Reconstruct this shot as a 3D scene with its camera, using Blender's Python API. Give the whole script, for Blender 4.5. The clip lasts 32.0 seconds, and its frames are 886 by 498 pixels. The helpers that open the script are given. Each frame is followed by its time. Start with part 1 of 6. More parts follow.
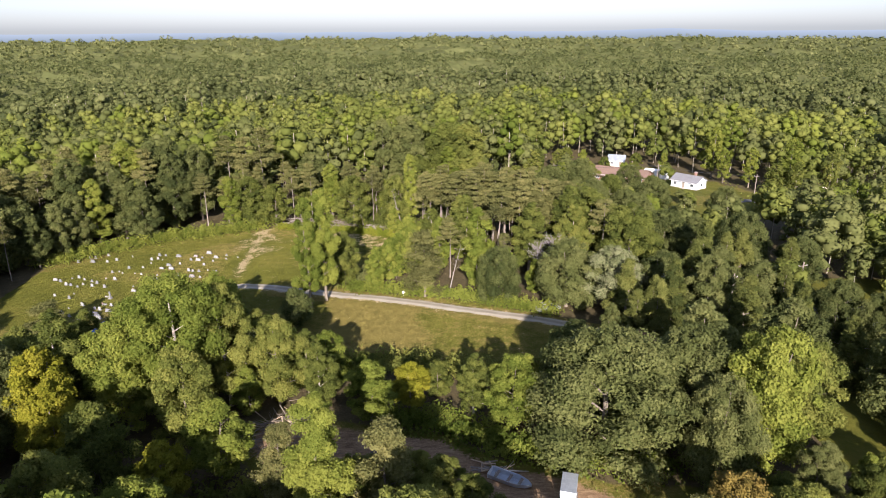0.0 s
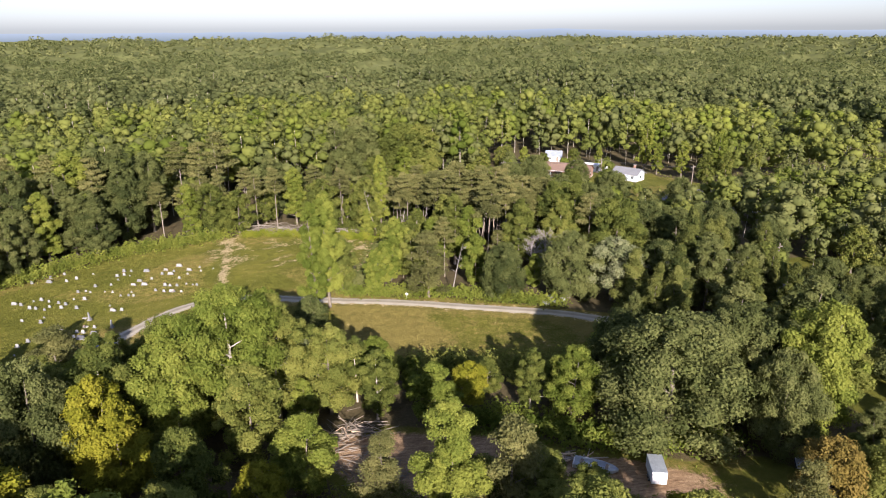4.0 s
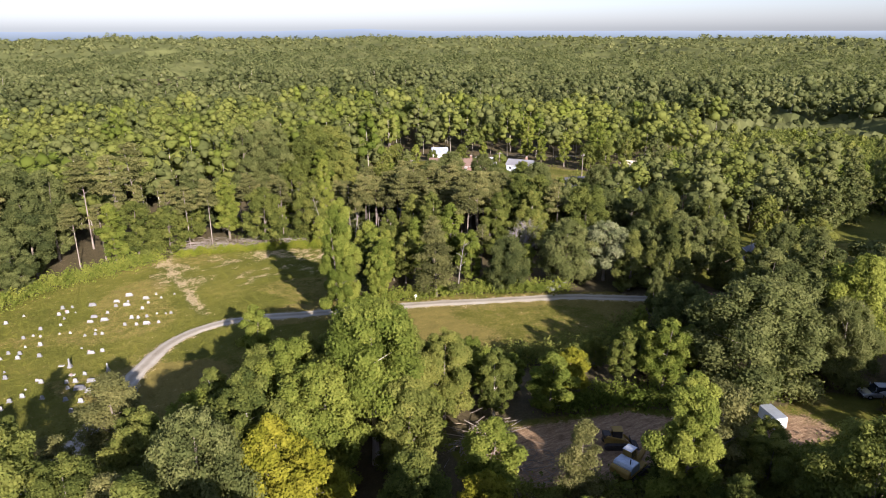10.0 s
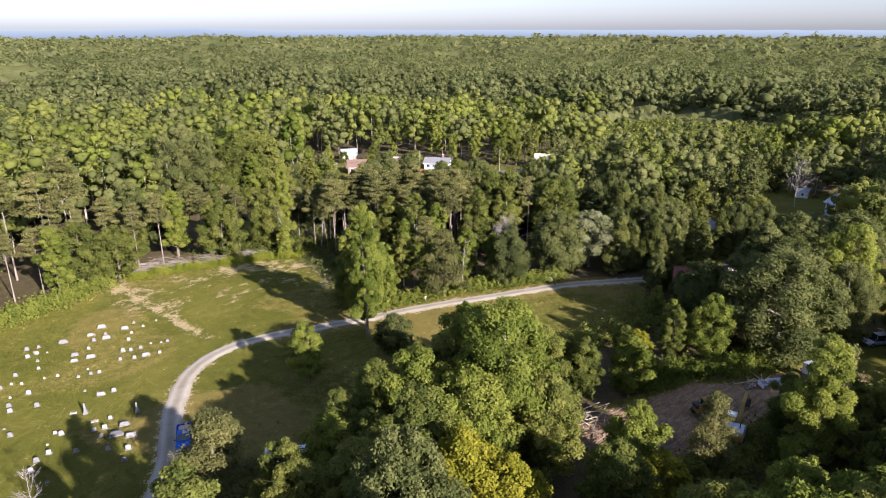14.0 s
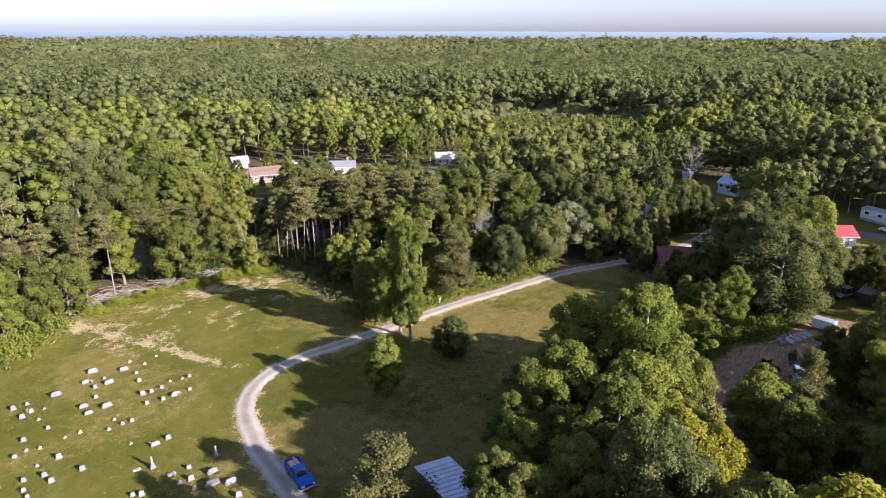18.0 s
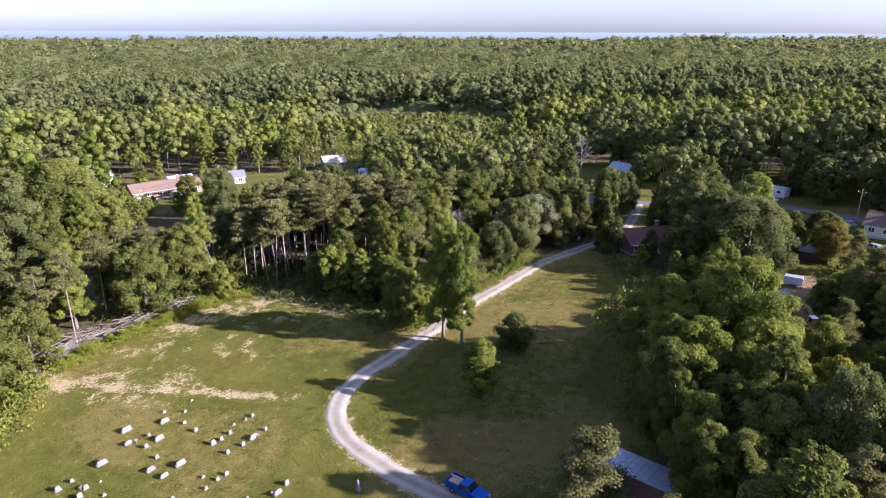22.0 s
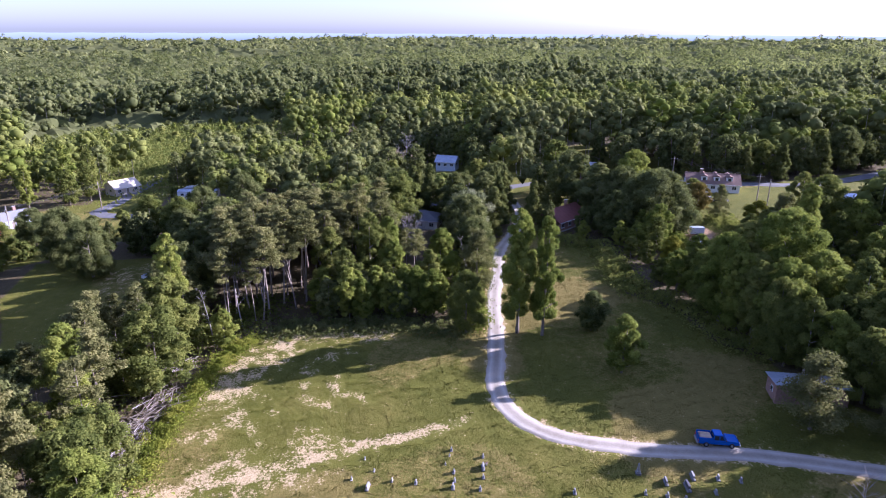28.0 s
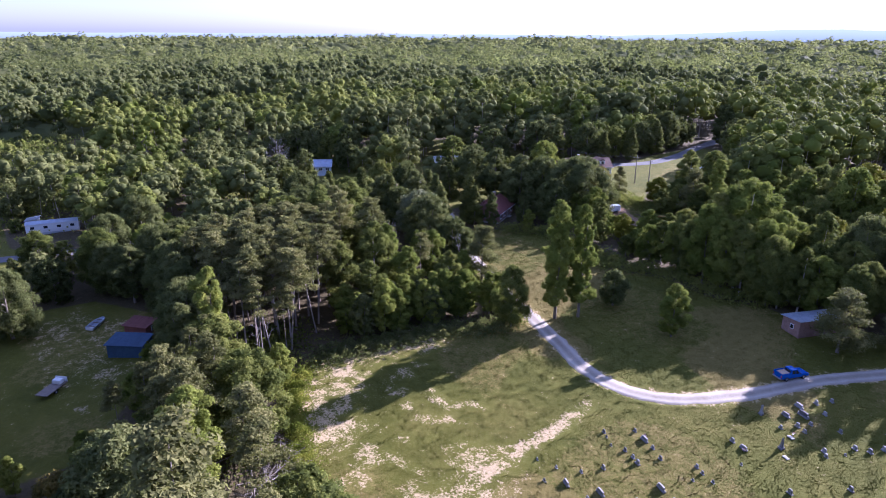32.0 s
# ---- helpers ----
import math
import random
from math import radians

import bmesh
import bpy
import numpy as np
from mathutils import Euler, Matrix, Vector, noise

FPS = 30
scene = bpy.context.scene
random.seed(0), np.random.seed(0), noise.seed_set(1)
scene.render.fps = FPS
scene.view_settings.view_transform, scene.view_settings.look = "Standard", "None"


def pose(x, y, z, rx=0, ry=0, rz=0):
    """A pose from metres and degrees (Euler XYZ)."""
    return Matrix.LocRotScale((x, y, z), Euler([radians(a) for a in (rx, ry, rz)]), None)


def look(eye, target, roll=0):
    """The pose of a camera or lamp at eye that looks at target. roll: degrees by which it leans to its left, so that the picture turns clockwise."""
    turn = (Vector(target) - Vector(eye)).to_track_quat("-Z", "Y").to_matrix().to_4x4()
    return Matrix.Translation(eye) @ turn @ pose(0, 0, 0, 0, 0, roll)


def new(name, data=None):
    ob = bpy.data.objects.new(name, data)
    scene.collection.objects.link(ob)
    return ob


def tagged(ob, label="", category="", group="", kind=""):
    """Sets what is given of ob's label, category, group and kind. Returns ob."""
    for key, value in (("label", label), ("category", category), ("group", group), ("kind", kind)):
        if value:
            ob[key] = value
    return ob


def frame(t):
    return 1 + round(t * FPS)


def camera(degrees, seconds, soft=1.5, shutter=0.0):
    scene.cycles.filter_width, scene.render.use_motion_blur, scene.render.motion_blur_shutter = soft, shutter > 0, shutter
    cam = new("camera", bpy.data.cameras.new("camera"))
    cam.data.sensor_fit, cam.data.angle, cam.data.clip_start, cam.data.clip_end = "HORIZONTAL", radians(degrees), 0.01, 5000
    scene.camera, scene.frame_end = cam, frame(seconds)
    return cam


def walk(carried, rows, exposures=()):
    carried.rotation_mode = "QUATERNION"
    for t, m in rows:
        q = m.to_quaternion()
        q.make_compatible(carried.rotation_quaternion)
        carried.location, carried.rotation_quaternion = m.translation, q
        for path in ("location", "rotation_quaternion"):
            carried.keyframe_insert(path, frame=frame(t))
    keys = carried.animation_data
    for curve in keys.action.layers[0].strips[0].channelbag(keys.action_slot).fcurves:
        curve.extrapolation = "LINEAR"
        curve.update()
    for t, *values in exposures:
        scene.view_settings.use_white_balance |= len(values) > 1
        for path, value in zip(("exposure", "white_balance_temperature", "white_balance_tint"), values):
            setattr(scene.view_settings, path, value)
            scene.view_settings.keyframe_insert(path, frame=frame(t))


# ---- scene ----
cam = camera(68.6, 32.0, 1.05)
METRES, EYE, TILT, LEAN, TURN = 275.0, 48.5, -18.7, 0.3, 0.0
ROWS = [
    (0.0, 0.0, 0.0, 0.0, 0.0, 0.0, -0.0),
    (0.5, -0.008, -0.0, -0.0, -0.98, 0.0, 0.34),
    (1.0, -0.0163, 0.0001, -0.0001, -1.99, 0.01, 0.66),
    (1.5, -0.0249, 0.0003, -0.0, -3.02, 0.0, 1.0),
    (2.0, -0.0336, 0.0008, -0.0, -4.06, -0.02, 1.36),
    (2.5, -0.0425, 0.0014, 0.0003, -5.15, -0.03, 1.73),
    (3.0, -0.0517, 0.0023, 0.0006, -6.27, -0.08, 2.11),
    (3.5, -0.0611, 0.0034, 0.001, -7.43, -0.15, 2.5),
    (5.5, -0.1008, 0.0103, 0.0028, -12.32, -0.41, 4.06),
    (6.0, -0.1111, 0.0127, 0.0035, -13.59, -0.52, 4.46),
    (6.5, -0.1217, 0.0154, 0.0042, -14.93, -0.62, 4.85),
    (7.0, -0.1323, 0.0183, 0.0052, -16.28, -0.74, 5.27),
    (7.5, -0.1431, 0.0216, 0.0062, -17.65, -0.88, 5.72),
    (8.0, -0.154, 0.0253, 0.0072, -19.09, -1.01, 6.15),
    (8.5, -0.165, 0.0292, 0.0085, -20.54, -1.2, 6.6),
    (9.0, -0.1761, 0.0336, 0.0096, -21.99, -1.36, 7.04),
    (9.5, -0.1873, 0.0383, 0.0111, -23.52, -1.55, 7.51),
    (10.0, -0.1986, 0.0433, 0.0127, -25.08, -1.75, 7.98),
    (10.5, -0.2098, 0.0488, 0.0144, -26.65, -1.97, 8.45),
    (11.0, -0.221, 0.0547, 0.0165, -28.21, -2.21, 8.92),
    (11.5, -0.2323, 0.061, 0.0184, -29.84, -2.46, 9.38),
    (12.0, -0.2435, 0.0676, 0.0208, -31.49, -2.77, 9.89),
    (12.5, -0.255, 0.0748, 0.023, -33.21, -3.05, 10.31),
    (13.0, -0.2664, 0.0825, 0.0256, -34.93, -3.37, 10.78),
    (13.5, -0.2778, 0.0907, 0.0283, -36.71, -3.72, 11.23),
    (14.0, -0.289, 0.0994, 0.0314, -38.53, -4.12, 11.72),
    (14.5, -0.3002, 0.1086, 0.0344, -40.39, -4.5, 12.16),
    (16.5, -0.3432, 0.1515, 0.0478, -48.21, -6.2, 13.87),
    (17.0, -0.3533, 0.1633, 0.0517, -50.26, -6.69, 14.28),
    (17.5, -0.3631, 0.1757, 0.0558, -52.36, -7.21, 14.69),
    (18.0, -0.3726, 0.1886, 0.0601, -54.47, -7.74, 15.08),
    (18.5, -0.3809, 0.2011, 0.0642, -56.48, -8.26, 15.45),
    (19.0, -0.3895, 0.215, 0.0686, -58.69, -8.83, 15.86),
    (19.5, -0.3979, 0.2295, 0.0736, -60.95, -9.43, 16.17),
    (20.0, -0.4056, 0.2443, 0.0787, -63.24, -10.09, 16.53),
    (20.5, -0.4128, 0.2596, 0.0838, -65.6, -10.77, 16.84),
    (21.0, -0.4194, 0.2754, 0.0891, -67.96, -11.47, 17.15),
    (21.5, -0.4253, 0.2915, 0.0946, -70.33, -12.19, 17.44),
    (22.0, -0.4308, 0.3083, 0.1003, -72.8, -12.94, 17.67),
    (22.5, -0.4355, 0.3255, 0.1061, -75.28, -13.68, 17.88),
    (23.0, -0.4396, 0.3429, 0.112, -77.76, -14.43, 18.07),
    (23.5, -0.443, 0.3608, 0.1181, -80.33, -15.23, 18.23),
    (24.0, -0.4457, 0.379, 0.1245, -82.94, -16.06, 18.35),
    (24.5, -0.4477, 0.3974, 0.1309, -85.59, -16.9, 18.46),
    (25.0, -0.4488, 0.4163, 0.1375, -88.22, -17.74, 18.51),
    (25.5, -0.4491, 0.4355, 0.1443, -90.93, -18.61, 18.53),
    (27.5, -0.4406, 0.5146, 0.1715, -102.01, -22.08, 18.14),
    (28.0, -0.4357, 0.5346, 0.1781, -104.87, -22.96, 17.94),
    (28.5, -0.4299, 0.5545, 0.1848, -107.74, -23.83, 17.69),
    (29.0, -0.4229, 0.5742, 0.1914, -110.58, -24.7, 17.42),
    (29.5, -0.4149, 0.5938, 0.1981, -113.47, -25.54, 17.12),
    (30.0, -0.4057, 0.6132, 0.2049, -116.41, -26.39, 16.72),
    (30.5, -0.3955, 0.6323, 0.2114, -119.33, -27.25, 16.3),
    (31.0, -0.3842, 0.6508, 0.2177, -122.17, -28.06, 15.84),
    (31.5, -0.3719, 0.6686, 0.2239, -125.06, -28.87, 15.32),
    (32.0, -0.3587, 0.6859, 0.2299, -127.96, -29.64, 14.78),
]
walk(cam, [(t, pose(0, 0, EYE, TILT, LEAN, TURN) @ pose(METRES * x, METRES * y, METRES * z, 90 + pitch, roll, yaw)) for t, x, y, z, yaw, pitch, roll in ROWS], [(0, 1.45, 6000, 22), (15, 1.62, 5800, 25), (32, 2.00, 4950, 44)])

# ---- daylight ----
SUN_ELEVATION, SUN_FROM = 22.5, 270.5          # degrees; SUN_FROM is the bearing, from +x towards +y, where the sun stands
sun_way = Vector((math.cos(radians(SUN_ELEVATION)) * math.cos(radians(SUN_FROM)),
                  math.cos(radians(SUN_ELEVATION)) * math.sin(radians(SUN_FROM)), math.sin(radians(SUN_ELEVATION))))
sun = new("sun", bpy.data.lights.new("sun", "SUN"))
sun.data.energy, sun.data.angle, sun.data.color = 5.0, radians(0.6), (1.0, 0.91, 0.76)
sun.matrix_world = look(sun_way * 400, (0, 0, 0))
world = bpy.data.worlds.new("sky")
scene.world = world
world.use_nodes = True
wn, wl = world.node_tree.nodes, world.node_tree.links
sky = wn.new("ShaderNodeTexSky")
sky.sky_type, sky.sun_disc = "NISHITA", False
sky.sun_elevation, sky.sun_rotation = radians(SUN_ELEVATION), radians(90 - SUN_FROM)
sky.air_density, sky.dust_density, sky.ozone_density = 1.0, 0.85, 1.5
hs = wn.new("ShaderNodeHueSaturation")          # thin high haze pales the sky
hs.inputs["Saturation"].default_value = 0.65
wl.new(sky.outputs[0], hs.inputs["Color"])
cool = wn.new("ShaderNodeMix")
cool.data_type, cool.blend_type = "RGBA", "MULTIPLY"
cool.inputs[0].default_value, cool.inputs[7].default_value = 1.0, (0.93, 1.0, 1.12, 1)
wl.new(hs.outputs[0], cool.inputs[6])
wl.new(cool.outputs[2], wn["Background"].inputs["Color"])
wn["Background"].inputs["Strength"].default_value = 0.061


# ---- materials ----
def material(name, rough=0.8, metal=0.0):
    m = bpy.data.materials.new(name)
    m.use_nodes = True
    b = m.node_tree.nodes["Principled BSDF"]
    b.inputs["Roughness"].default_value, b.inputs["Metallic"].default_value = rough, metal
    b.inputs["Specular IOR Level"].default_value = 0.3
    return m, m.node_tree.nodes, m.node_tree.links, b


def noise_of(n, l, scale, detail=4.0, rough=0.6, space="Object", stretch=None):
    tc = n.new("ShaderNodeTexCoord")
    t = n.new("ShaderNodeTexNoise")
    t.inputs["Scale"].default_value, t.inputs["Detail"].default_value, t.inputs["Roughness"].default_value = scale, detail, rough
    if stretch:
        mp = n.new("ShaderNodeMapping")
        mp.inputs["Scale"].default_value = stretch
        l.new(tc.outputs[space], mp.inputs[0])
        l.new(mp.outputs[0], t.inputs["Vector"])
    else:
        l.new(tc.outputs[space], t.inputs["Vector"])
    return t.outputs["Fac"]


def ramp(n, l, fac, stops):
    r = n.new("ShaderNodeValToRGB")
    e = r.color_ramp.elements
    while len(e) < len(stops):
        e.new(0.5)
    for k, (p, c) in zip(e, stops):
        k.position, k.color = p, (*c, 1)
    l.new(fac, r.inputs[0])
    return r.outputs[0]


def mix(n, l, fac, a, b, mode="MIX"):
    m = n.new("ShaderNodeMix")
    m.data_type, m.blend_type = "RGBA", mode
    for sock, v in ((m.inputs[0], fac), (m.inputs[6], a), (m.inputs[7], b)):
        if isinstance(v, (int, float)):
            sock.default_value = v
        elif isinstance(v, tuple):
            sock.default_value = (*v, 1)
        else:
            l.new(v, sock)
    return m.outputs[2]


def sums(n, l, op, a, b, clamp=False):
    m = n.new("ShaderNodeMath")
    m.operation, m.use_clamp = op, clamp
    for sock, v in zip(m.inputs, (a, b)):
        if isinstance(v, (int, float)):
            sock.default_value = v
        else:
            l.new(v, sock)
    return m.outputs[0]


def bumped(n, l, b, height, strength=0.5, distance=0.02):
    k = n.new("ShaderNodeBump")
    k.inputs["Strength"].default_value, k.inputs["Distance"].default_value = strength, distance
    l.new(height, k.inputs["Height"])
    l.new(k.outputs[0], b.inputs["Normal"])


def attr(n, name):
    a = n.new("ShaderNodeAttribute")
    a.attribute_name = name
    return a.outputs["Fac"]


def plain(name, a, b, scale, rough=0.8, metal=0.0, bump=0.3, depth=0.01, stretch=None):
    """A surface that runs between two colours, with blotches and grain."""
    m, n, l, bs = material(name, rough, metal)
    big, fine = noise_of(n, l, scale, 5, 0.65, "Object", stretch), noise_of(n, l, scale * 9, 3, 0.6, "Object", stretch)
    f = sums(n, l, "ADD", sums(n, l, "MULTIPLY", big, 0.65), sums(n, l, "MULTIPLY", fine, 0.35))
    l.new(ramp(n, l, f, [(0.3, a), (0.7, b)]), bs.inputs["Base Color"])
    bumped(n, l, bs, fine, bump, depth)
    return m


def leafy(name, dark, mid, light, glow=0.3):
    """Leaves: each spray takes its own shade; tint sets the tree's or clump's own green, and paints inner cores darker;
    light comes through.
    """
    m, n, l, bs = material(name, 0.75)
    bs.inputs["Specular IOR Level"].default_value = 0.03
    geo, info = n.new("ShaderNodeNewGeometry"), n.new("ShaderNodeObjectInfo")
    f = sums(n, l, "ADD", sums(n, l, "MULTIPLY", geo.outputs["Random Per Island"], 0.24), sums(n, l, "MULTIPLY", attr(n, "tint"), 0.48))
    f = sums(n, l, "ADD", f, sums(n, l, "MULTIPLY", info.outputs["Random"], 0.34))
    col = ramp(n, l, f, [(0.15, dark), (0.5, mid), (0.9, light)])
    l.new(col, bs.inputs["Base Color"])
    bumped(n, l, bs, noise_of(n, l, 1.6, 3, 0.75), 0.5, 0.3)
    tr, mx = n.new("ShaderNodeBsdfTranslucent"), n.new("ShaderNodeMixShader")
    l.new(mix(n, l, 0.35, col, (0.20, 0.235, 0.03)), tr.inputs["Color"])
    mx.inputs[0].default_value = glow
    l.new(bs.outputs[0], mx.inputs[1])
    l.new(tr.outputs[0], mx.inputs[2])
    l.new(mx.outputs[0], n["Material Output"].inputs["Surface"])
    return m


LEAF = leafy("broadleaf", (0.051, 0.069, 0.017), (0.145, 0.164, 0.036), (0.258, 0.259, 0.060), 0.46)
LEAF_BRIGHT = leafy("young_leaf", (0.079, 0.109, 0.017), (0.176, 0.208, 0.036), (0.295, 0.309, 0.058), 0.46)
LEAF_DARK = leafy("oak_leaf", (0.040, 0.053, 0.018), (0.110, 0.125, 0.039), (0.191, 0.195, 0.067), 0.38)
LEAF_YELLOW = leafy("turning_leaf", (0.105, 0.110, 0.010), (0.175, 0.175, 0.016), (0.265, 0.240, 0.026), 0.28)
LEAF_PALE = leafy("silver_leaf", (0.085, 0.102, 0.040), (0.165, 0.178, 0.080), (0.260, 0.262, 0.135), 0.22)
LEAF_RUST = leafy("rusty_leaf", (0.085, 0.074, 0.016), (0.150, 0.115, 0.028), (0.215, 0.155, 0.040), 0.30)
NEEDLE = leafy("pine_needle", (0.067, 0.072, 0.026), (0.156, 0.154, 0.052), (0.259, 0.239, 0.087), 0.38)
NEEDLE_DARK = leafy("cedar_needle", (0.042, 0.056, 0.017), (0.116, 0.127, 0.032), (0.206, 0.207, 0.056), 0.36)
LEAF_MID = leafy("mixed_leaf", (0.058, 0.079, 0.019), (0.156, 0.178, 0.040), (0.274, 0.280, 0.068), 0.46)
WEED = leafy("weed_leaf", (0.110, 0.138, 0.016), (0.190, 0.215, 0.024), (0.290, 0.275, 0.045), 0.28)
BARK = plain("bark", (0.10, 0.08, 0.06), (0.26, 0.22, 0.17), 2.0, 0.9, 0, 0.8, 0.05, (1, 1, 0.25))
BARK_PALE = plain("pale_bark", (0.30, 0.25, 0.20), (0.55, 0.49, 0.41), 1.5, 0.9, 0, 0.6, 0.03, (1, 1, 0.3))
PINE_BARK = plain("pine_bark", (0.15, 0.12, 0.10), (0.34, 0.285, 0.235), 2.0, 0.9, 0, 0.7, 0.04, (1, 1, 0.3))
BARK_DEAD = plain("bleached_wood", (0.17, 0.145, 0.125), (0.36, 0.325, 0.295), 1.5, 0.9, 0, 0.5, 0.03, (1, 1, 0.3))


# ---- shape helpers ----
def soft(v, lo, hi):
    v = np.clip((v - lo) / (hi - lo), 0, 1)
    return v * v * (3 - 2 * v)


def ground_z(x, y):
    """Height of the ground: it falls gently to the north and the east."""
    X, Y = np.clip(np.asarray(x, float) / 100, -1.4, 1.7), np.clip((np.asarray(y, float) - 100) / 100, -1.1, 1.8)
    return -0.76 + 0.16 * X - 4.35 * Y - 1.83 * X * X + 0.22 * X * Y + 0.32 * Y * Y


def gz(x, y):
    return float(ground_z(x, y))


def inside(px, py, poly):
    px, py = np.asarray(px, float), np.asarray(py, float)
    hit = np.zeros(px.shape, bool)
    for (x0, y0), (x1, y1) in zip(poly, poly[1:] + poly[:1]):
        if y0 != y1:
            hit ^= ((y0 > py) != (y1 > py)) & (px < (x1 - x0) * (py - y0) / (y1 - y0) + x0)
    return hit


def gap_to(px, py, line, closed=False):
    """Distance from points to a line of corners."""
    px, py = np.asarray(px, float), np.asarray(py, float)
    best = np.full(px.shape, 1e9)
    ends = list(zip(line, line[1:] + (line[:1] if closed else [])))
    for (x0, y0), (x1, y1) in ends:
        if (x0, y0) == (x1, y1):
            continue
        dx, dy = x1 - x0, y1 - y0
        k = np.clip(((px - x0) * dx + (py - y0) * dy) / (dx * dx + dy * dy), 0, 1)
        best = np.minimum(best, np.hypot(px - x0 - k * dx, py - y0 - k * dy))
    return best


def smooth_line(pts, step=1.5):
    """A curve through the corners (Catmull-Rom), cut into short steps."""
    P = [Vector((*p, 0)) for p in pts]
    P = [P[0] * 2 - P[1]] + P + [P[-1] * 2 - P[-2]]
    out = []
    for a, b, c, d in zip(P, P[1:], P[2:], P[3:]):
        k = max(2, int((c - b).length / step))
        for i in range(k):
            t = i / k
            v = 0.5 * (2 * b + (c - a) * t + (2 * a - 5 * b + 4 * c - d) * t * t + (3 * b - a - 3 * c + d) * t ** 3)
            out.append((v.x, v.y))
    return out + [(P[-2].x, P[-2].y)]


def mesh_of(name, verts, faces, mats, tint=None, which=None, smooth=False):
    me = bpy.data.meshes.new(name)
    verts, faces = np.asarray(verts, np.float32), np.asarray(faces, np.int32)
    me.vertices.add(len(verts))
    me.vertices.foreach_set("co", verts.ravel())
    k = faces.shape[1]
    me.loops.add(faces.size)
    me.loops.foreach_set("vertex_index", faces.ravel())
    me.polygons.add(len(faces))
    me.polygons.foreach_set("loop_start", np.arange(0, faces.size, k, dtype=np.int32))
    if which is not None:
        me.polygons.foreach_set("material_index", np.asarray(which, np.int32))
    me.polygons.foreach_set("use_smooth", np.full(len(faces), smooth))
    for key, v in (tint or {}).items():
        me.attributes.new(key, "FLOAT", "POINT").data.foreach_set("value", np.asarray(v, np.float32))
    for m in mats if isinstance(mats, (list, tuple)) else [mats]:
        me.materials.append(m)
    me.update(calc_edges=True)
    return me


def bm_mesh(name, bm, mats):
    me = bpy.data.meshes.new(name)
    bm.to_mesh(me)
    bm.free()
    for m in mats if isinstance(mats, (list, tuple)) else [mats]:
        me.materials.append(m)
    return me


def part(name, bm, mat, parent, label="", at=None):
    """One mesh object under a thing or a part; bm is a bmesh or a ready mesh."""
    me = bm_mesh(name, bm, mat) if isinstance(bm, bmesh.types.BMesh) else bm
    ob = new(name, me)
    ob.parent = parent
    if at is not None:
        ob.matrix_local = at
    return tagged(ob, label)


def thing(name, m, label, category, group="", kind=""):
    ob = new(name)
    ob.empty_display_size = 0.3
    ob.matrix_world = m
    return tagged(ob, label, category, group, kind)


def box(sx, sy, sz, x=0, y=0, z=0, bevel=0.0, bm=None, m=None):
    """A box that stands on z, centred on x and y."""
    one = bmesh.new()
    bmesh.ops.create_cube(one, size=1, matrix=Matrix.Translation((x, y, z + sz / 2)) @ Matrix.Diagonal((sx, sy, sz, 1)))
    if bevel:
        bmesh.ops.bevel(one, geom=one.edges[:], offset=bevel, segments=1, affect="EDGES")
    if m is not None:
        bmesh.ops.transform(one, matrix=m, verts=one.verts)
    return join(bm, one)


def rod(r0, r1, h, x=0, y=0, z=0, sides=10, m=None, bm=None):
    one = bmesh.new()
    bmesh.ops.create_cone(one, cap_ends=True, segments=sides, radius1=r0, radius2=r1, depth=h,
                          matrix=Matrix.Translation((x, y, z + h / 2)))
    if m is not None:
        bmesh.ops.transform(one, matrix=m, verts=one.verts)
    return join(bm, one)


def join(bm, one):
    if bm is None:
        return one
    me = bpy.data.meshes.new("tmp")
    one.to_mesh(me)
    one.free()
    bm.from_mesh(me)
    bpy.data.meshes.remove(me)
    return bm


def hull(points, faces, bevel=0.0, bm=None):
    one = bmesh.new()
    vs = [one.verts.new(p) for p in points]
    for f in faces:
        one.faces.new([vs[i] for i in f])
    bmesh.ops.recalc_face_normals(one, faces=one.faces)
    if bevel:
        bmesh.ops.bevel(one, geom=one.edges[:], offset=bevel, segments=1, affect="EDGES")
    return join(bm, one)


def prism(profile, width, bevel=0.0, bm=None, m=None):
    """A profile in x and z, drawn out along y by width, centred."""
    k = len(profile)
    pts = [(x, -width / 2, z) for x, z in profile] + [(x, width / 2, z) for x, z in profile]
    fs = [list(range(k)), list(range(k, 2 * k))] + [[i, (i + 1) % k, (i + 1) % k + k, i + k] for i in range(k)]
    one = hull(pts, fs, bevel)
    if m is not None:
        bmesh.ops.transform(one, matrix=m, verts=one.verts)
    return join(bm, one)


# ---- trees ----
def tubes(paths, sides=7):
    """Tapered limbs: each path is a list of (x, y, z, radius)."""
    V, F = [], []
    for path in paths:
        base = len(V)
        for i, (x, y, z, r) in enumerate(path):
            a, b = Vector(path[max(i - 1, 0)][:3]), Vector(path[min(i + 1, len(path) - 1)][:3])
            d = (b - a).normalized()
            u = d.orthogonal().normalized()
            w = d.cross(u)
            for s in range(sides):
                q = 2 * math.pi * s / sides
                V.append(Vector((x, y, z)) + (u * math.cos(q) + w * math.sin(q)) * r)
        for i in range(len(path) - 1):
            for s in range(sides):
                F.append((base + i * sides + s, base + i * sides + (s + 1) % sides,
                          base + (i + 1) * sides + (s + 1) % sides, base + (i + 1) * sides + s))
    return np.array([tuple(v) for v in V]), np.array(F)


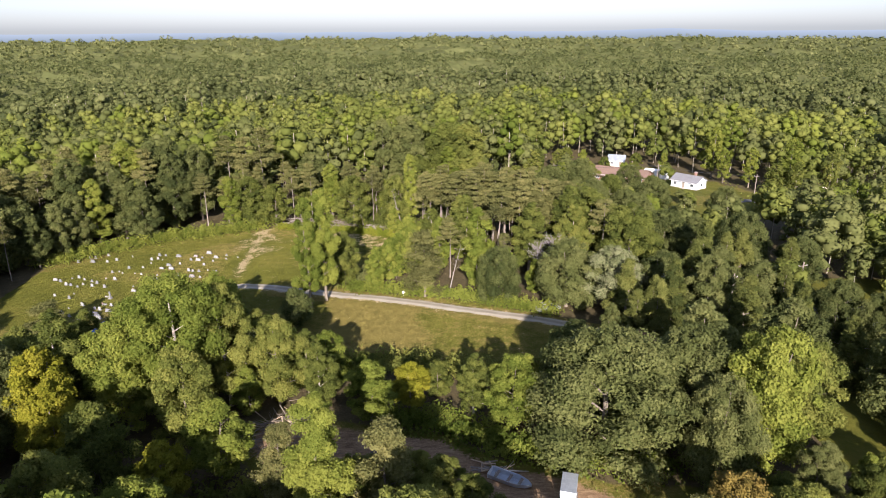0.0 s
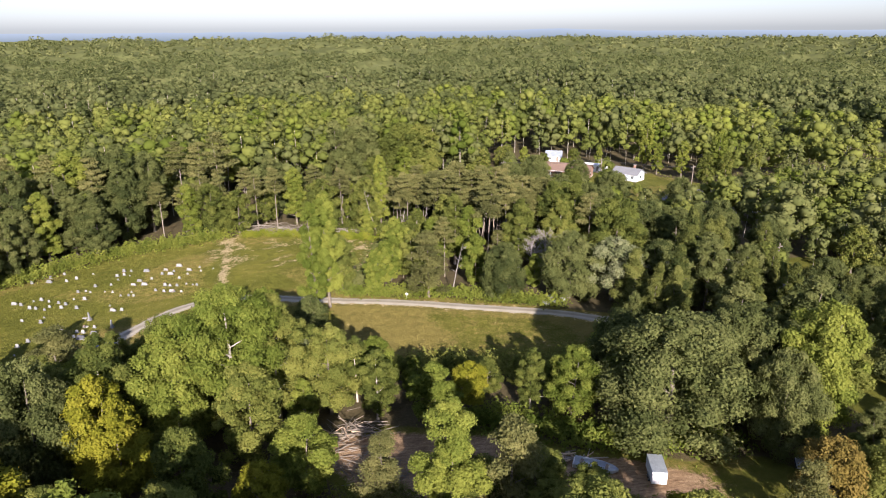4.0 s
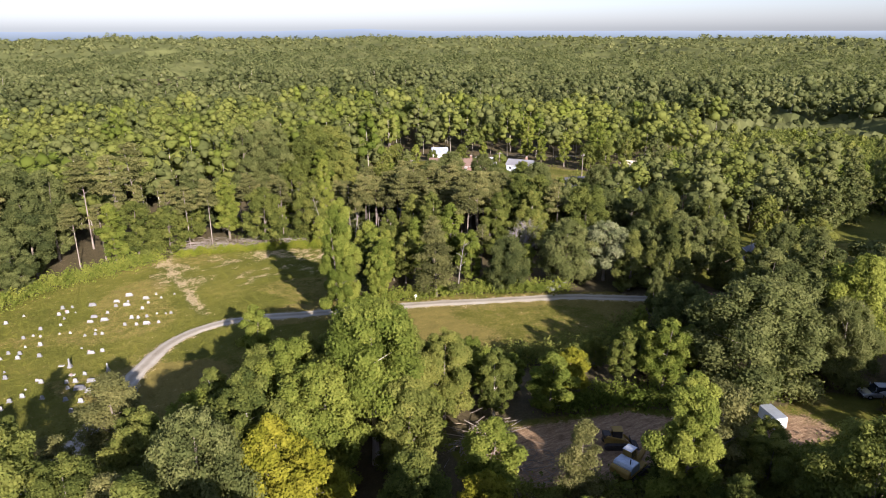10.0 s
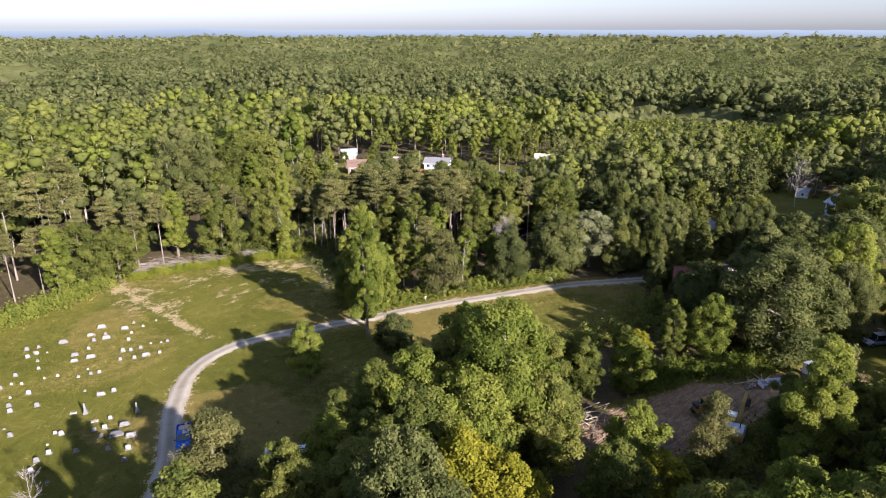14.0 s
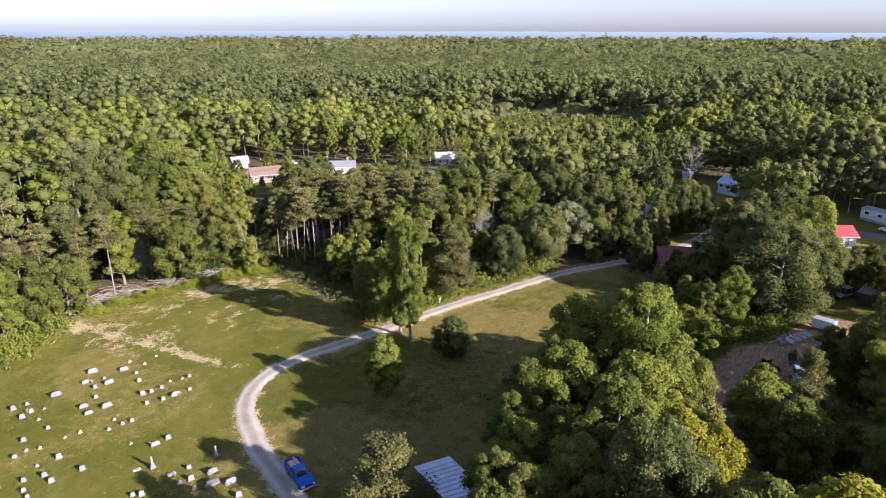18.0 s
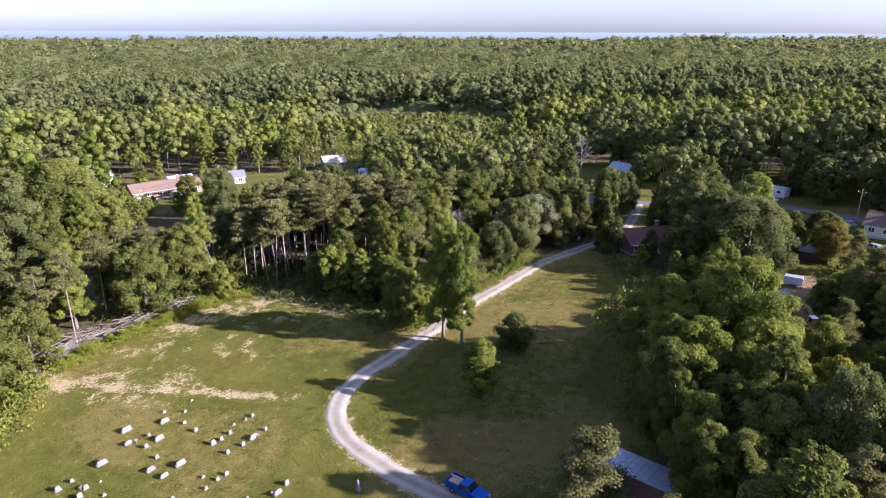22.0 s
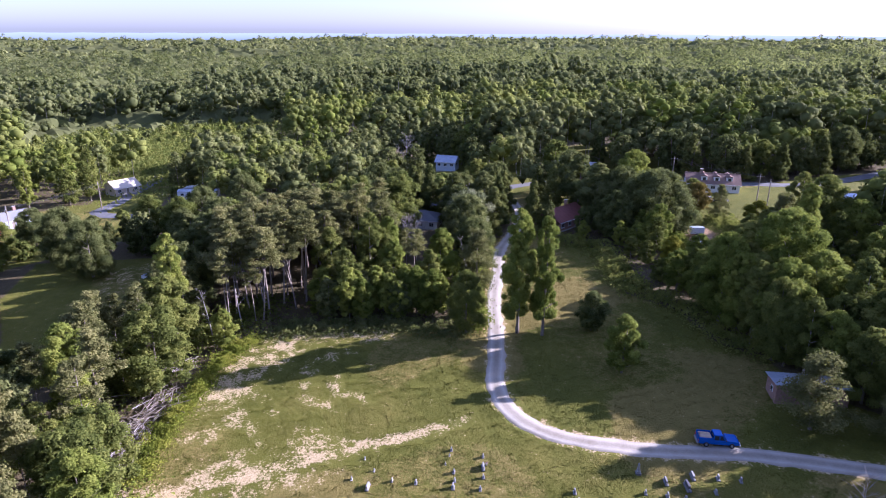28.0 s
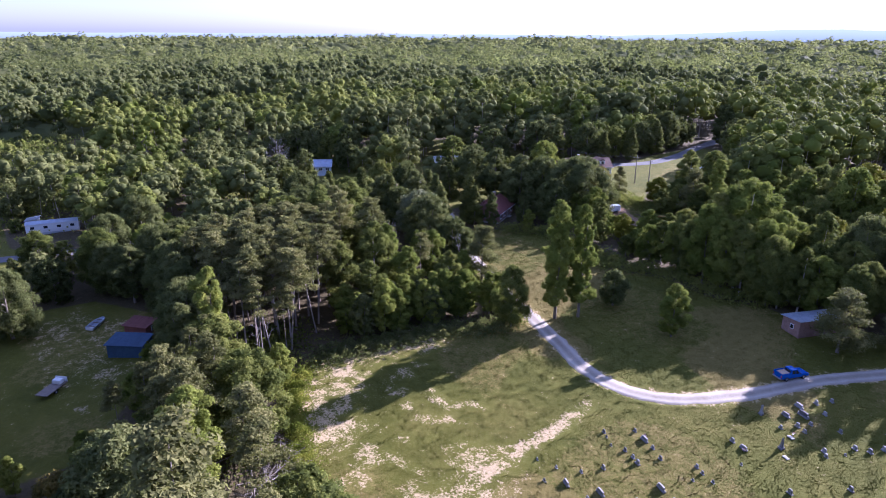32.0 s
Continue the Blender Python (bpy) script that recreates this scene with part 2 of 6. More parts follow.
def sprays(centre, normal, size, rng, droop=0.25):
    """Leaf sprays: bent four-cornered blades round centres, facing along normals."""
    k = len(centre)
    normal = normal / (np.linalg.norm(normal, axis=1, keepdims=True) + 1e-9)
    t = np.cross(normal, rng.normal(size=(k, 3)))
    t /= np.linalg.norm(t, axis=1, keepdims=True) + 1e-9
    b = np.cross(normal, t)
    s = (size * rng.uniform(0.65, 1.35, k))[:, None]
    asp = rng.uniform(0.48, 0.85, k)[:, None]
    V = np.stack([centre - t * s * 0.5, centre + b * s * 0.5 * asp + normal * s * 0.10, centre + t * s * 0.55 - normal * s * droop,
                  centre - b * s * 0.5 * asp + normal * s * 0.06], 1).reshape(-1, 3)
    return V, np.arange(4 * k).reshape(-1, 4)


def leaflets(centre, normal, size, rng, droop=0.2):
    """Small three-cornered leaves round centres."""
    k = len(centre)
    normal = normal / (np.linalg.norm(normal, axis=1, keepdims=True) + 1e-9)
    t = np.cross(normal, rng.normal(size=(k, 3)))
    t /= np.linalg.norm(t, axis=1, keepdims=True) + 1e-9
    b = np.cross(normal, t)
    s = (size * rng.uniform(0.6, 1.4, k))[:, None]
    w = rng.uniform(0.35, 0.6, k)[:, None]
    V = np.stack([centre - t * s * 0.5 + b * s * w, centre - t * s * 0.4 - b * s * w, centre + t * s * 0.75 - normal * s * droop], 1).reshape(-1, 3)
    return V, np.arange(3 * k).reshape(-1, 3)


ICO = bmesh.new()
bmesh.ops.create_icosphere(ICO, subdivisions=2, radius=1)
ICO_V = np.array([v.co[:] for v in ICO.verts])
ICO_F = np.array([[v.index for v in f.verts] for f in ICO.faces])
ICO.free()
ICO = bmesh.new()
bmesh.ops.create_icosphere(ICO, subdivisions=1, radius=1)
LOW_V = np.array([v.co[:] for v in ICO.verts])
LOW_F = np.array([[v.index for v in f.verts] for f in ICO.faces])
ICO.free()


def clumps_for(kind, h, r, base, count, rng):
    """Centres, sizes and greens of the clumps that make a crown."""
    u = (np.arange(count) + rng.uniform(0, 1, count)) / count
    a = np.arange(count) * 2.39996 + rng.uniform(-0.5, 0.5, count)
    if kind == "round":
        wide = np.sqrt(np.clip(1 - (2 * u - 0.75) ** 2 / 1.6, 0.05, 1))
    elif kind == "oval":
        wide = np.sin(np.clip(u * 0.86 + 0.13, 0, 1) * math.pi) ** 0.7
    elif kind == "cone":
        wide = (1 - u) ** 0.8 * 0.95 + 0.06
    elif kind == "spire":
        wide = np.sin(np.clip(u * 0.8 + 0.18, 0, 1) * math.pi) ** 0.5 * (0.75 + 0.25 * np.sin(u * 17))
    else:
        wide = np.clip(1.15 - np.abs(u - 0.45) * 1.3, 0.25, 1)
    rad = wide * r * np.sqrt(rng.uniform(0.06, 1.0, count)) * 0.88
    c = (r * 0.72 + 0.9) * rng.uniform(0.14, 0.35, count) * (0.6 + 0.4 * wide)
    z = base + c * 0.5 + u * (h - base - c * 1.3)
    return np.stack([rad * np.cos(a), rad * np.sin(a), z], 1), c, rng.uniform(0, 1, count)


def crown_mesh(name, kind, h, r, base, mat, leaves, size, seed, count=34, flat=0.85, cores=True):
    rng = np.random.default_rng(seed)
    C, c, tone = clumps_for(kind, h, r, base, count, rng)
    w = c ** 2
    pick = rng.choice(count, leaves, p=w / w.sum())
    d = rng.normal(size=(leaves, 3))
    d[:, 2] += 0.35
    d += 0.55 * (C[pick] - np.array([0, 0, (h + base) / 2])) / r
    d /= np.linalg.norm(d, axis=1, keepdims=True)
    p = C[pick] + d * (c[pick] * (0.56 + 0.68 * rng.uniform(0, 1, leaves)))[:, None] * np.array([1, 1, flat])
    blade = leaflets if size < 0.3 else sprays
    V, F = blade(p, d * 0.9 + rng.normal(size=(leaves, 3)) * 0.5 + np.array([0, 0, 0.35]), size, rng)
    sides = F.shape[1]
    T = np.repeat(np.clip(tone[pick] * 0.8 + rng.uniform(0, 0.2, leaves), 0, 1), sides)
    # cores get a darker tint, painting the crown's inner shade into the colour
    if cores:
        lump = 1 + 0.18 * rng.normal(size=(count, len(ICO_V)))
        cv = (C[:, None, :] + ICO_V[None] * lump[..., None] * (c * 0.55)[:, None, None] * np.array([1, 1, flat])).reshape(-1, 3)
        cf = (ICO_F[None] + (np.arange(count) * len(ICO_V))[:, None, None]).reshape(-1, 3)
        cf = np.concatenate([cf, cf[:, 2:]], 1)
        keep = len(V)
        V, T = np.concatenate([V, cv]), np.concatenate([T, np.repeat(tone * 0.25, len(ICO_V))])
        me = bpy.data.meshes.new(name)
        me.from_pydata([], [], [])
        tri = cf[:, :3] + keep
        loops = np.concatenate([F.ravel(), tri.ravel()]).astype(np.int32)
        starts = np.concatenate([np.arange(0, F.size, sides), F.size + np.arange(0, tri.size, 3)]).astype(np.int32)
        me.vertices.add(len(V))
        me.vertices.foreach_set("co", V.astype(np.float32).ravel())
        me.loops.add(len(loops))
        me.loops.foreach_set("vertex_index", loops)
        me.polygons.add(len(starts))
        me.polygons.foreach_set("loop_start", starts)
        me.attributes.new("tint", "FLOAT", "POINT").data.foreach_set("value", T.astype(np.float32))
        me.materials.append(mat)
        me.update(calc_edges=True)
        return me
    return mesh_of(name, V, F, mat, {"tint": T})


def trunk_mesh(h, r, base, girth, mat, seed, limbs=7, lean=0.04, reach=0.7):
    rng = np.random.default_rng(seed)
    lx, ly = rng.normal(size=2) * lean * h
    path = [(lx * k * k, ly * k * k, h * 0.86 * k - 0.3 * (k == 0), girth * (1.25 if k == 0 else 1 - 0.85 * k)) for k in np.linspace(0, 1, 7)]
    paths = [path]
    for i in range(limbs):
        k = base / h + (0.9 - base / h) * (i + rng.uniform(0, 0.9)) / limbs * 0.85
        z, a, out = h * 0.86 * k, rng.uniform(0, 6.28), r * reach * rng.uniform(0.6, 1.1) * (1.1 - 0.5 * k)
        x0, y0 = lx * k * k, ly * k * k
        paths.append([(x0 + out * q * math.cos(a), y0 + out * q * math.sin(a), z + out * (0.75 * q - 0.15 * q * q),
                       girth * (1 - 0.8 * k) * 0.55 * (1 - 0.85 * q)) for q in (0, 0.35, 0.7, 1)])
    V, F = tubes(paths)
    return mesh_of("trunk", V, F, mat, smooth=True)


def pine_crown(name, h, r, base, mat, leaves, size, seed, tiers=9):
    """Flat tufted plates of needles round a bare stem."""
    rng = np.random.default_rng(seed)
    count = tiers * 5
    u = np.repeat(np.linspace(0, 1, tiers), 5) + rng.normal(size=count) * 0.03
    a = rng.uniform(0, 6.28, count)
    rad = r * (1.0 - 0.72 * np.clip(u, 0, 1)) * rng.uniform(0.35, 1.0, count)
    C = np.stack([rad * np.cos(a), rad * np.sin(a), base + u * (h - base - 0.5) + rad * 0.12], 1)
    c = r * rng.uniform(0.30, 0.50, count) * (1.05 - 0.45 * np.clip(u, 0, 1))
    tone = rng.uniform(0, 1, count)
    pick = rng.integers(0, count, leaves)
    d = rng.normal(size=(leaves, 3))
    d /= np.linalg.norm(d, axis=1, keepdims=True)
    p = C[pick] + d * (c[pick] * rng.uniform(0.2, 1.05, leaves))[:, None] * np.array([1, 1, 0.42])
    V, F = (leaflets if size < 0.3 else sprays)(p, d * 0.5 + rng.normal(size=(leaves, 3)) * 0.5 + np.array([0, 0, 0.6]), size, rng, 0.1)
    return mesh_of(name, V, F, mat, {"tint": np.repeat(np.clip(0.8 * tone[pick] + rng.uniform(0, 0.2, leaves), 0, 1), F.shape[1])})


TREE_KINDS = {
    # kind: outline, height, radius, foot of crown, girth, leaf, bark, words
    "oak": ("round", 17, 7.6, 1.2, 0.42, LEAF_DARK, BARK, "broad dark green oak with a dense rounded crown", "oak tree"),
    "broad": ("round", 16, 5.2, 1.6, 0.28, LEAF, BARK, "green broadleaf tree with a full uneven crown", "tree"),
    "oval": ("oval", 20, 4.6, 2.6, 0.30, LEAF, BARK_PALE, "tall green broadleaf tree with an oval crown", "tree"),
    "elm": ("oval", 19, 5.0, 1.8, 0.30, LEAF_DARK, BARK, "dark green broadleaf tree with a full oval crown", "tree"),
    "poplar": ("spire", 23, 4.4, 3.6, 0.34, LEAF_BRIGHT, BARK, "tall light green tree with a narrow crown", "tree"),
    "young": ("oval", 10, 2.6, 0.9, 0.13, LEAF_BRIGHT, BARK, "young light green tree with a slim crown", "tree"),
    "yellow": ("oval", 13, 3.6, 2.5, 0.2, LEAF_YELLOW, BARK, "broadleaf tree with yellowing foliage", "tree"),
    "pale": ("round", 12, 4.6, 2.5, 0.26, LEAF_PALE, BARK, "broadleaf tree with pale silvery green leaves", "tree"),
    "rust": ("round", 9, 3.2, 1.8, 0.2, LEAF_RUST, BARK, "small tree with rusty orange autumn leaves", "tree"),
    "cedar": ("cone", 14, 3.6, 0.6, 0.26, NEEDLE_DARK, BARK, "dark green cedar with a dense conical crown", "cedar tree"),
    "maple": ("round", 15, 5.0, 1.6, 0.27, LEAF_BRIGHT, BARK, "bright green maple with a full leafy crown", "maple tree"),
    "tallbare": ("round", 20, 5.8, 8.0, 0.42, LEAF_BRIGHT, BARK_PALE, "tall tree with a pale bare trunk and broad light crown", "tree"),
    "holly": ("oval", 7.5, 3.1, 0.7, 0.2, LEAF_DARK, BARK, "small dense dark green evergreen tree on the lawn", "evergreen tree"),
    "shrub": ("round", 4.2, 2.1, 0.3, 0.07, LEAF, BARK, "low green shrub with dense foliage", "shrub"),
    "pine": ("pine", 18, 3.3, 11.6, 0.15, NEEDLE, PINE_BARK, "tall pine with a bare pale trunk and a tufted top", "pine tree"),
    "fullpine": ("pine", 13, 4.4, 2.5, 0.22, NEEDLE, BARK, "bushy olive green pine with layered boughs", "pine tree"),
}
NAMES = {"elm": "broadleaf_tree", "oak": "oak_tree", "broad": "broadleaf_tree", "oval": "tall_tree", "poplar": "poplar_tree", "young": "young_tree", "yellow": "yellowing_tree", "pale": "silver_tree",
         "rust": "autumn_tree", "cedar": "cedar_tree", "holly": "evergreen_tree", "maple": "maple_tree", "tallbare": "tall_tree", "shrub": "shrub", "pine": "pine_tree", "fullpine": "bushy_pine"}
DETAIL = {"near": (1.25, 0.205), "mid": (1.2, 0.25), "far": (1.0, 0.6)}
PROTO = {}


def proto(kind, detail, variant):
    key = (kind, detail, variant)
    if key not in PROTO:
        outline, h, r, base, girth, leaf, bark, words, cat = TREE_KINDS[kind]
        n, s = DETAIL[detail]
        s = s * min(max((r / 5.0) ** 0.3, 0.78), 1.12)
        n = int(n * 4 * math.pi * ((r + (h - base) / 2) / 2) ** 2 / (0.42 * s * s))
        seed = 1000 * list(TREE_KINDS).index(kind) + 10 * variant + len(detail)
        if outline == "pine":
            cm = pine_crown("crown", h, r, base, leaf, int(n * 0.95), s * 1.0, seed, 6 if kind == "pine" else 10)
            tm = trunk_mesh(h * 1.12, r, base, girth, bark, seed, 9, 0.02, 0.55)
        else:
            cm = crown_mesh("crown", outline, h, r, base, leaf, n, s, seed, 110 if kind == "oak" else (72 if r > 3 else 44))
            tm = trunk_mesh(h, r, base, girth, bark, seed)
        PROTO[key] = (cm, tm)
    return PROTO[key]


def tree(kind, x, y, h, detail="near", variant=0, turn=0.0, wide=1.0, label=""):
    outline, h0, r0, base, girth, leaf, bark, words, cat = TREE_KINDS[kind]
    cm, tm = proto(kind, detail, variant)
    k = h / h0
    e = thing(NAMES[kind],
              pose(x, y, gz(x, y) - 0.05, 0, 0, turn) @ Matrix.Diagonal((k * wide, k * wide, k, 1)), label or words, cat, "trees of the place")
    part("trunk", tm, None, e)
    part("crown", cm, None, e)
    return e


# ---- the plan ----
FIELD = [(-104, 108), (-91, 121), (-94, 145), (-84, 156), (-73, 166), (-61, 170), (-50, 175), (-43, 177), (-31, 174), (-19, 168), (-9, 161),
         (-10, 148), (-12, 137), (-19, 128), (-17, 122.5), (-8, 119.5), (2, 117), (12, 112), (20, 108), (28, 104), (31, 97), (21, 90), (12, 85),
         (2, 87), (-6, 89), (-14, 91), (-24, 86), (-36, 87), (-44, 83), (-52, 84), (-60, 79), (-70, 76), (-80, 78), (-92, 92)]
CLEARING = [(-25, 73), (-15, 73), (-8, 71), (0, 69.5), (6, 64), (12, 62.5), (18, 59.5), (27, 59), (32, 54), (24, 48), (12, 51), (6, 55), (-2, 56),
            (-12, 56), (-20, 59), (-25, 66)]
YARD_SE = [(8, 55), (20, 51), (32, 54), (47, 52), (60, 54), (70, 62), (88, 62), (94, 45), (75, 30), (62, 17), (44, 15), (22, 30), (14, 42), (5, 46)]
LAWN_E = [(98, 116), (118, 118), (150, 120), (152, 104), (135, 92), (118, 86), (104, 98)]
YARDS_NE = [(36, 240), (44, 222), (62, 196), (76, 184), (98, 194), (115, 194), (150, 194), (166, 182), (176, 194), (145, 218), (116, 218),
            (104, 244), (92, 268), (64, 282), (40, 262)]
YARD_N = [(-14, 193), (-4, 187), (8, 180), (28, 175), (42, 183), (48, 214), (24, 214), (2, 206), (-14, 203)]
SCRUB = [(150, 175), (210, 150), (260, 190), (240, 260), (180, 240)]
YARD_S = [(12, 31), (20, 18), (22, 0), (31, -20), (36, -46), (54, -46), (52, -10), (50, 13), (40, 17), (22, 30)]
OPEN = [FIELD, CLEARING, YARD_SE, YARD_S, LAWN_E, YARDS_NE, YARD_N]
DRIVE = smooth_line([(-84, 66), (-76, 77), (-69.5, 88.4), (-64.6, 97), (-61.3, 104), (-59, 110.4), (-56.3, 115.7), (-53, 121.2), (-48.6, 124.8),
                     (-43, 126.4), (-37, 125.6), (-29.4, 122.9), (-21.2, 120.2), (-9, 116.6), (4.5, 111.3), (18.4, 106), (28, 100), (40, 93), (56, 88), (78, 86)])
STREET = smooth_line([(78, -200), (66, -103), (54, -48), (44, -8), (54, 14), (70, 33), (84, 54), (80, 86), (68, 112), (74, 147), (83, 184), (97, 211), (112, 209.5), (131, 207), (148, 204), (185, 203), (240, 190)], 4)
TRACK = smooth_line([(-45.0, 128.5), (-45.7, 135), (-46.4, 141.5), (-47.0, 148), (-47.8, 155), (-48.6, 161), (-49.4, 168), (-48.4, 174)])
CUTS = [smooth_line([(-49, 155), (-44, 158), (-40, 163)]), smooth_line([(-28, 166), (-18, 160), (-12, 151), (-14, 141)])]


SCRUB_FAR = [(150, 175), (210, 150), (300, 125), (338, 190), (345, 280), (300, 300), (245, 285), (185, 262)]
HOMES = [(60, 20), (70, -20), (95, 10), (112, 66), (160, 90), (170, 150), (150, 240), (110, 270), (60, 290), (36, 260), (40, 180), (40, 110), (44, 60)]


def tall_at(x, y):
    """How tall the wood grows: low scrub on old clearings, middling trees among the homes, high stands beyond."""
    x, y = np.asarray(x, float), np.asarray(y, float)
    h = 17.5 + 8 * (patchy(x, y, 170, 77) - 0.4) + 5 * (patchy(x, y, 55, 78) - 0.5)
    wall = soft(gap_to(x, y, [(420, 330), (352, 270), (350, 200), (366, 100), (332, 30), (300, -40)]), 60, 25) * (x > 330)
    wall = np.maximum(wall, soft(gap_to(x, y, [(118, 76), (96, 32), (86, -8), (78, -32), (64, -110)]), 55, 20))
    wall = np.maximum(wall, soft(gap_to(x, y, [(-140, 210), (-70, 208), (0, 225), (25, 260), (62, 300), (110, 285)]), 55, 20))
    h = h + 9 * (patchy(x, y, 230, 79) - 0.5) * soft(np.hypot(x + 20, y - 110), 330, 480)
    h = h + (24.5 - h) * wall
    open_ = np.maximum(inside(x, y, SCRUB_FAR) * soft(gap_to(x, y, SCRUB_FAR, True), 0, 14), soft(patchy(x, y, 240, 41), 0.76, 0.84) * soft(np.hypot(x + 20, y - 110), 420, 520))
    return h + (5.0 - h) * open_


def patchy(x, y, scale, seed):
    """Smooth patches between 0 and 1."""
    rng = np.random.default_rng(seed)
    f = np.zeros(np.shape(x))
    for k in range(7):
        a, w, q = rng.uniform(0, 6.28), rng.uniform(0.5, 2.2) / scale, rng.uniform(0, 6.28)
        f = f + np.sin((x * math.cos(a) + y * math.sin(a)) * w * 6.28 + q + 1.5 * np.sin((y * math.cos(a) - x * math.sin(a)) * w * 3.1 + q * 2))
    return np.clip(f / 7 * 1.3 + 0.5, 0, 1)


# ---- ground ----
m, n, l, bs = material("meadow", 0.95)
bs.inputs["Specular IOR Level"].default_value = 0.1
blot, fine, mott, speck = noise_of(n, l, 0.09, 5), noise_of(n, l, 3.0, 6, 0.75), noise_of(n, l, 0.6, 5, 0.7), noise_of(n, l, 9.0, 2, 0.5)
grass = ramp(n, l, sums(n, l, "ADD", sums(n, l, "MULTIPLY", blot, 0.45), sums(n, l, "MULTIPLY", sums(n, l, "ADD", sums(n, l, "MULTIPLY", mott, 0.5), sums(n, l, "MULTIPLY", fine, 0.5)), 0.55)),
             [(0.32, (0.065, 0.073, 0.010)), (0.5, (0.116, 0.116, 0.018)), (0.68, (0.182, 0.155, 0.034))])
dry = ramp(n, l, sums(n, l, "ADD", sums(n, l, "MULTIPLY", mott, 0.5), sums(n, l, "MULTIPLY", fine, 0.5)), [(0.30, (0.132, 0.115, 0.026)), (0.70, (0.235, 0.184, 0.053))])
soil = ramp(n, l, sums(n, l, "ADD", sums(n, l, "MULTIPLY", fine, 0.6), sums(n, l, "MULTIPLY", speck, 0.4)), [(0.30, (0.23, 0.155, 0.075)), (0.5, (0.44, 0.335, 0.175)), (0.70, (0.64, 0.52, 0.31))])
floor_ = ramp(n, l, sums(n, l, "ADD", sums(n, l, "MULTIPLY", fine, 0.6), sums(n, l, "MULTIPLY", mott, 0.4)), [(0.3, (0.05, 0.045, 0.02)), (0.7, (0.15, 0.115, 0.06))])
wob = sums(n, l, "SUBTRACT", sums(n, l, "ADD", sums(n, l, "MULTIPLY", fine, 0.7), sums(n, l, "MULTIPLY", mott, 0.7)), 0.7)


def edge_of(key, gain):
    k = n.new("ShaderNodeMapRange")
    l.new(sums(n, l, "ADD", attr(n, key), sums(n, l, "MULTIPLY", wob, gain)), k.inputs[0])
    k.inputs[1].default_value, k.inputs[2].default_value = 0.38, 0.62
    return k.outputs[0]


col = mix(n, l, edge_of("dry", 1.2), grass, dry)
col = mix(n, l, edge_of("litter", 1.0), col, floor_)
col = mix(n, l, edge_of("soil", 2.6), col, soil)
rough_soil = ramp(n, l, sums(n, l, "ADD", sums(n, l, "MULTIPLY", noise_of(n, l, 1.6, 6, 0.8, "Object", (0.35, 1.4, 1)), 0.7), sums(n, l, "MULTIPLY", fine, 0.3)),
                  [(0.32, (0.105, 0.062, 0.034)), (0.5, (0.285, 0.185, 0.105)), (0.66, (0.48, 0.35, 0.21))])
col = mix(n, l, edge_of("torn", 1.4), col, rough_soil)
l.new(col, bs.inputs["Base Color"])
bumped(n, l, bs, sums(n, l, "ADD", fine, speck), 0.8, 0.14)
MEADOW = m


def graded(lo, hi, step, far):
    core = list(np.arange(lo, hi + 0.1, step))
    out, s, v = [], step * 1.6, hi
    while v < far:
        v += s
        s *= 1.35
        out.append(v)
    back, s, v = [], step * 1.6, lo
    while v > -far:
        v -= s
        s *= 1.35
        back.append(v)
    return np.array(back[::-1] + core + out)


gx, gy = graded(-112, 100, 1.1, 4600), graded(40, 216, 1.1, 4600)
GX, GY = np.meshgrid(gx, gy)
fx, fy = GX.ravel(), GY.ravel()
open_d = np.full(fx.shape, 1e9)
is_open = np.zeros(fx.shape, bool)
for poly in OPEN:
    is_open |= inside(fx, fy, poly)
    open_d = np.minimum(open_d, gap_to(fx, fy, poly, True))
signed = np.where(is_open, open_d, -open_d)
dirt = inside(fx, fy, CLEARING) * soft(gap_to(fx, fy, CLEARING, True), 0, 3) * soft(fx, 24, 14)
soil_v = (0.46 + 0.3 * patchy(fx, fy, 5, 12)) * soft(gap_to(fx, fy, TRACK), 1.9, 0.4) * soft(fy, 128, 138)
soil_v = np.maximum(soil_v, 0.46 * soft(gap_to(fx, fy, TRACK), 8, 0.5) * soft(fy, 144, 156) * (0.4 + patchy(fx, fy, 9, 3)))
soil_v = np.maximum(soil_v, 0.48 * soft(gap_to(fx, fy, CUTS[1]), 9, 0.5) * (0.45 + patchy(fx, fy, 7, 4)))
soil_v = np.maximum(soil_v, 0.40 * soft(patchy(fx, fy, 11, 8), 0.45, 0.85) * inside(fx, fy, [(-46, 148), (-24, 142), (-16, 150), (-20, 164), (-40, 172)]))
soil_v = np.maximum(soil_v, 0.55 * soft(gap_to(fx, fy, DRIVE), 2.6, 1.2))
soil_v = np.maximum(soil_v, 0.8 * inside(fx, fy, [(-3, 192), (8, 182), (26, 178), (40, 186), (36, 196), (10, 196)]) * (0.15 + 0.35 * patchy(fx, fy, 8, 6)))
dry_v = soft(patchy(fx, fy, 34, 21), 0.45, 0.8) * 0.5 + 0.45 * soft(gap_to(fx, fy, [(-40, 104), (10, 98)]), 22, 4) + 0.35 * soft(gap_to(fx, fy, DRIVE), 6, 2) \
    + 0.35 * inside(fx, fy, [(-95, 140), (-50, 150), (-46, 176), (-90, 170)])
litter_v = soft(signed, 1.5, -1.5) * (1 - 0.8 * inside(fx, fy, [(44, 10), (165, 10), (165, 132), (48, 132)])) * (1 - 0.9 * inside(fx, fy, SCRUB))
gv = np.stack([fx, fy, ground_z(fx, fy) + 0.10 * (patchy(fx, fy, 6, 5) - 0.5) * (np.abs(signed) < 60)], 1)
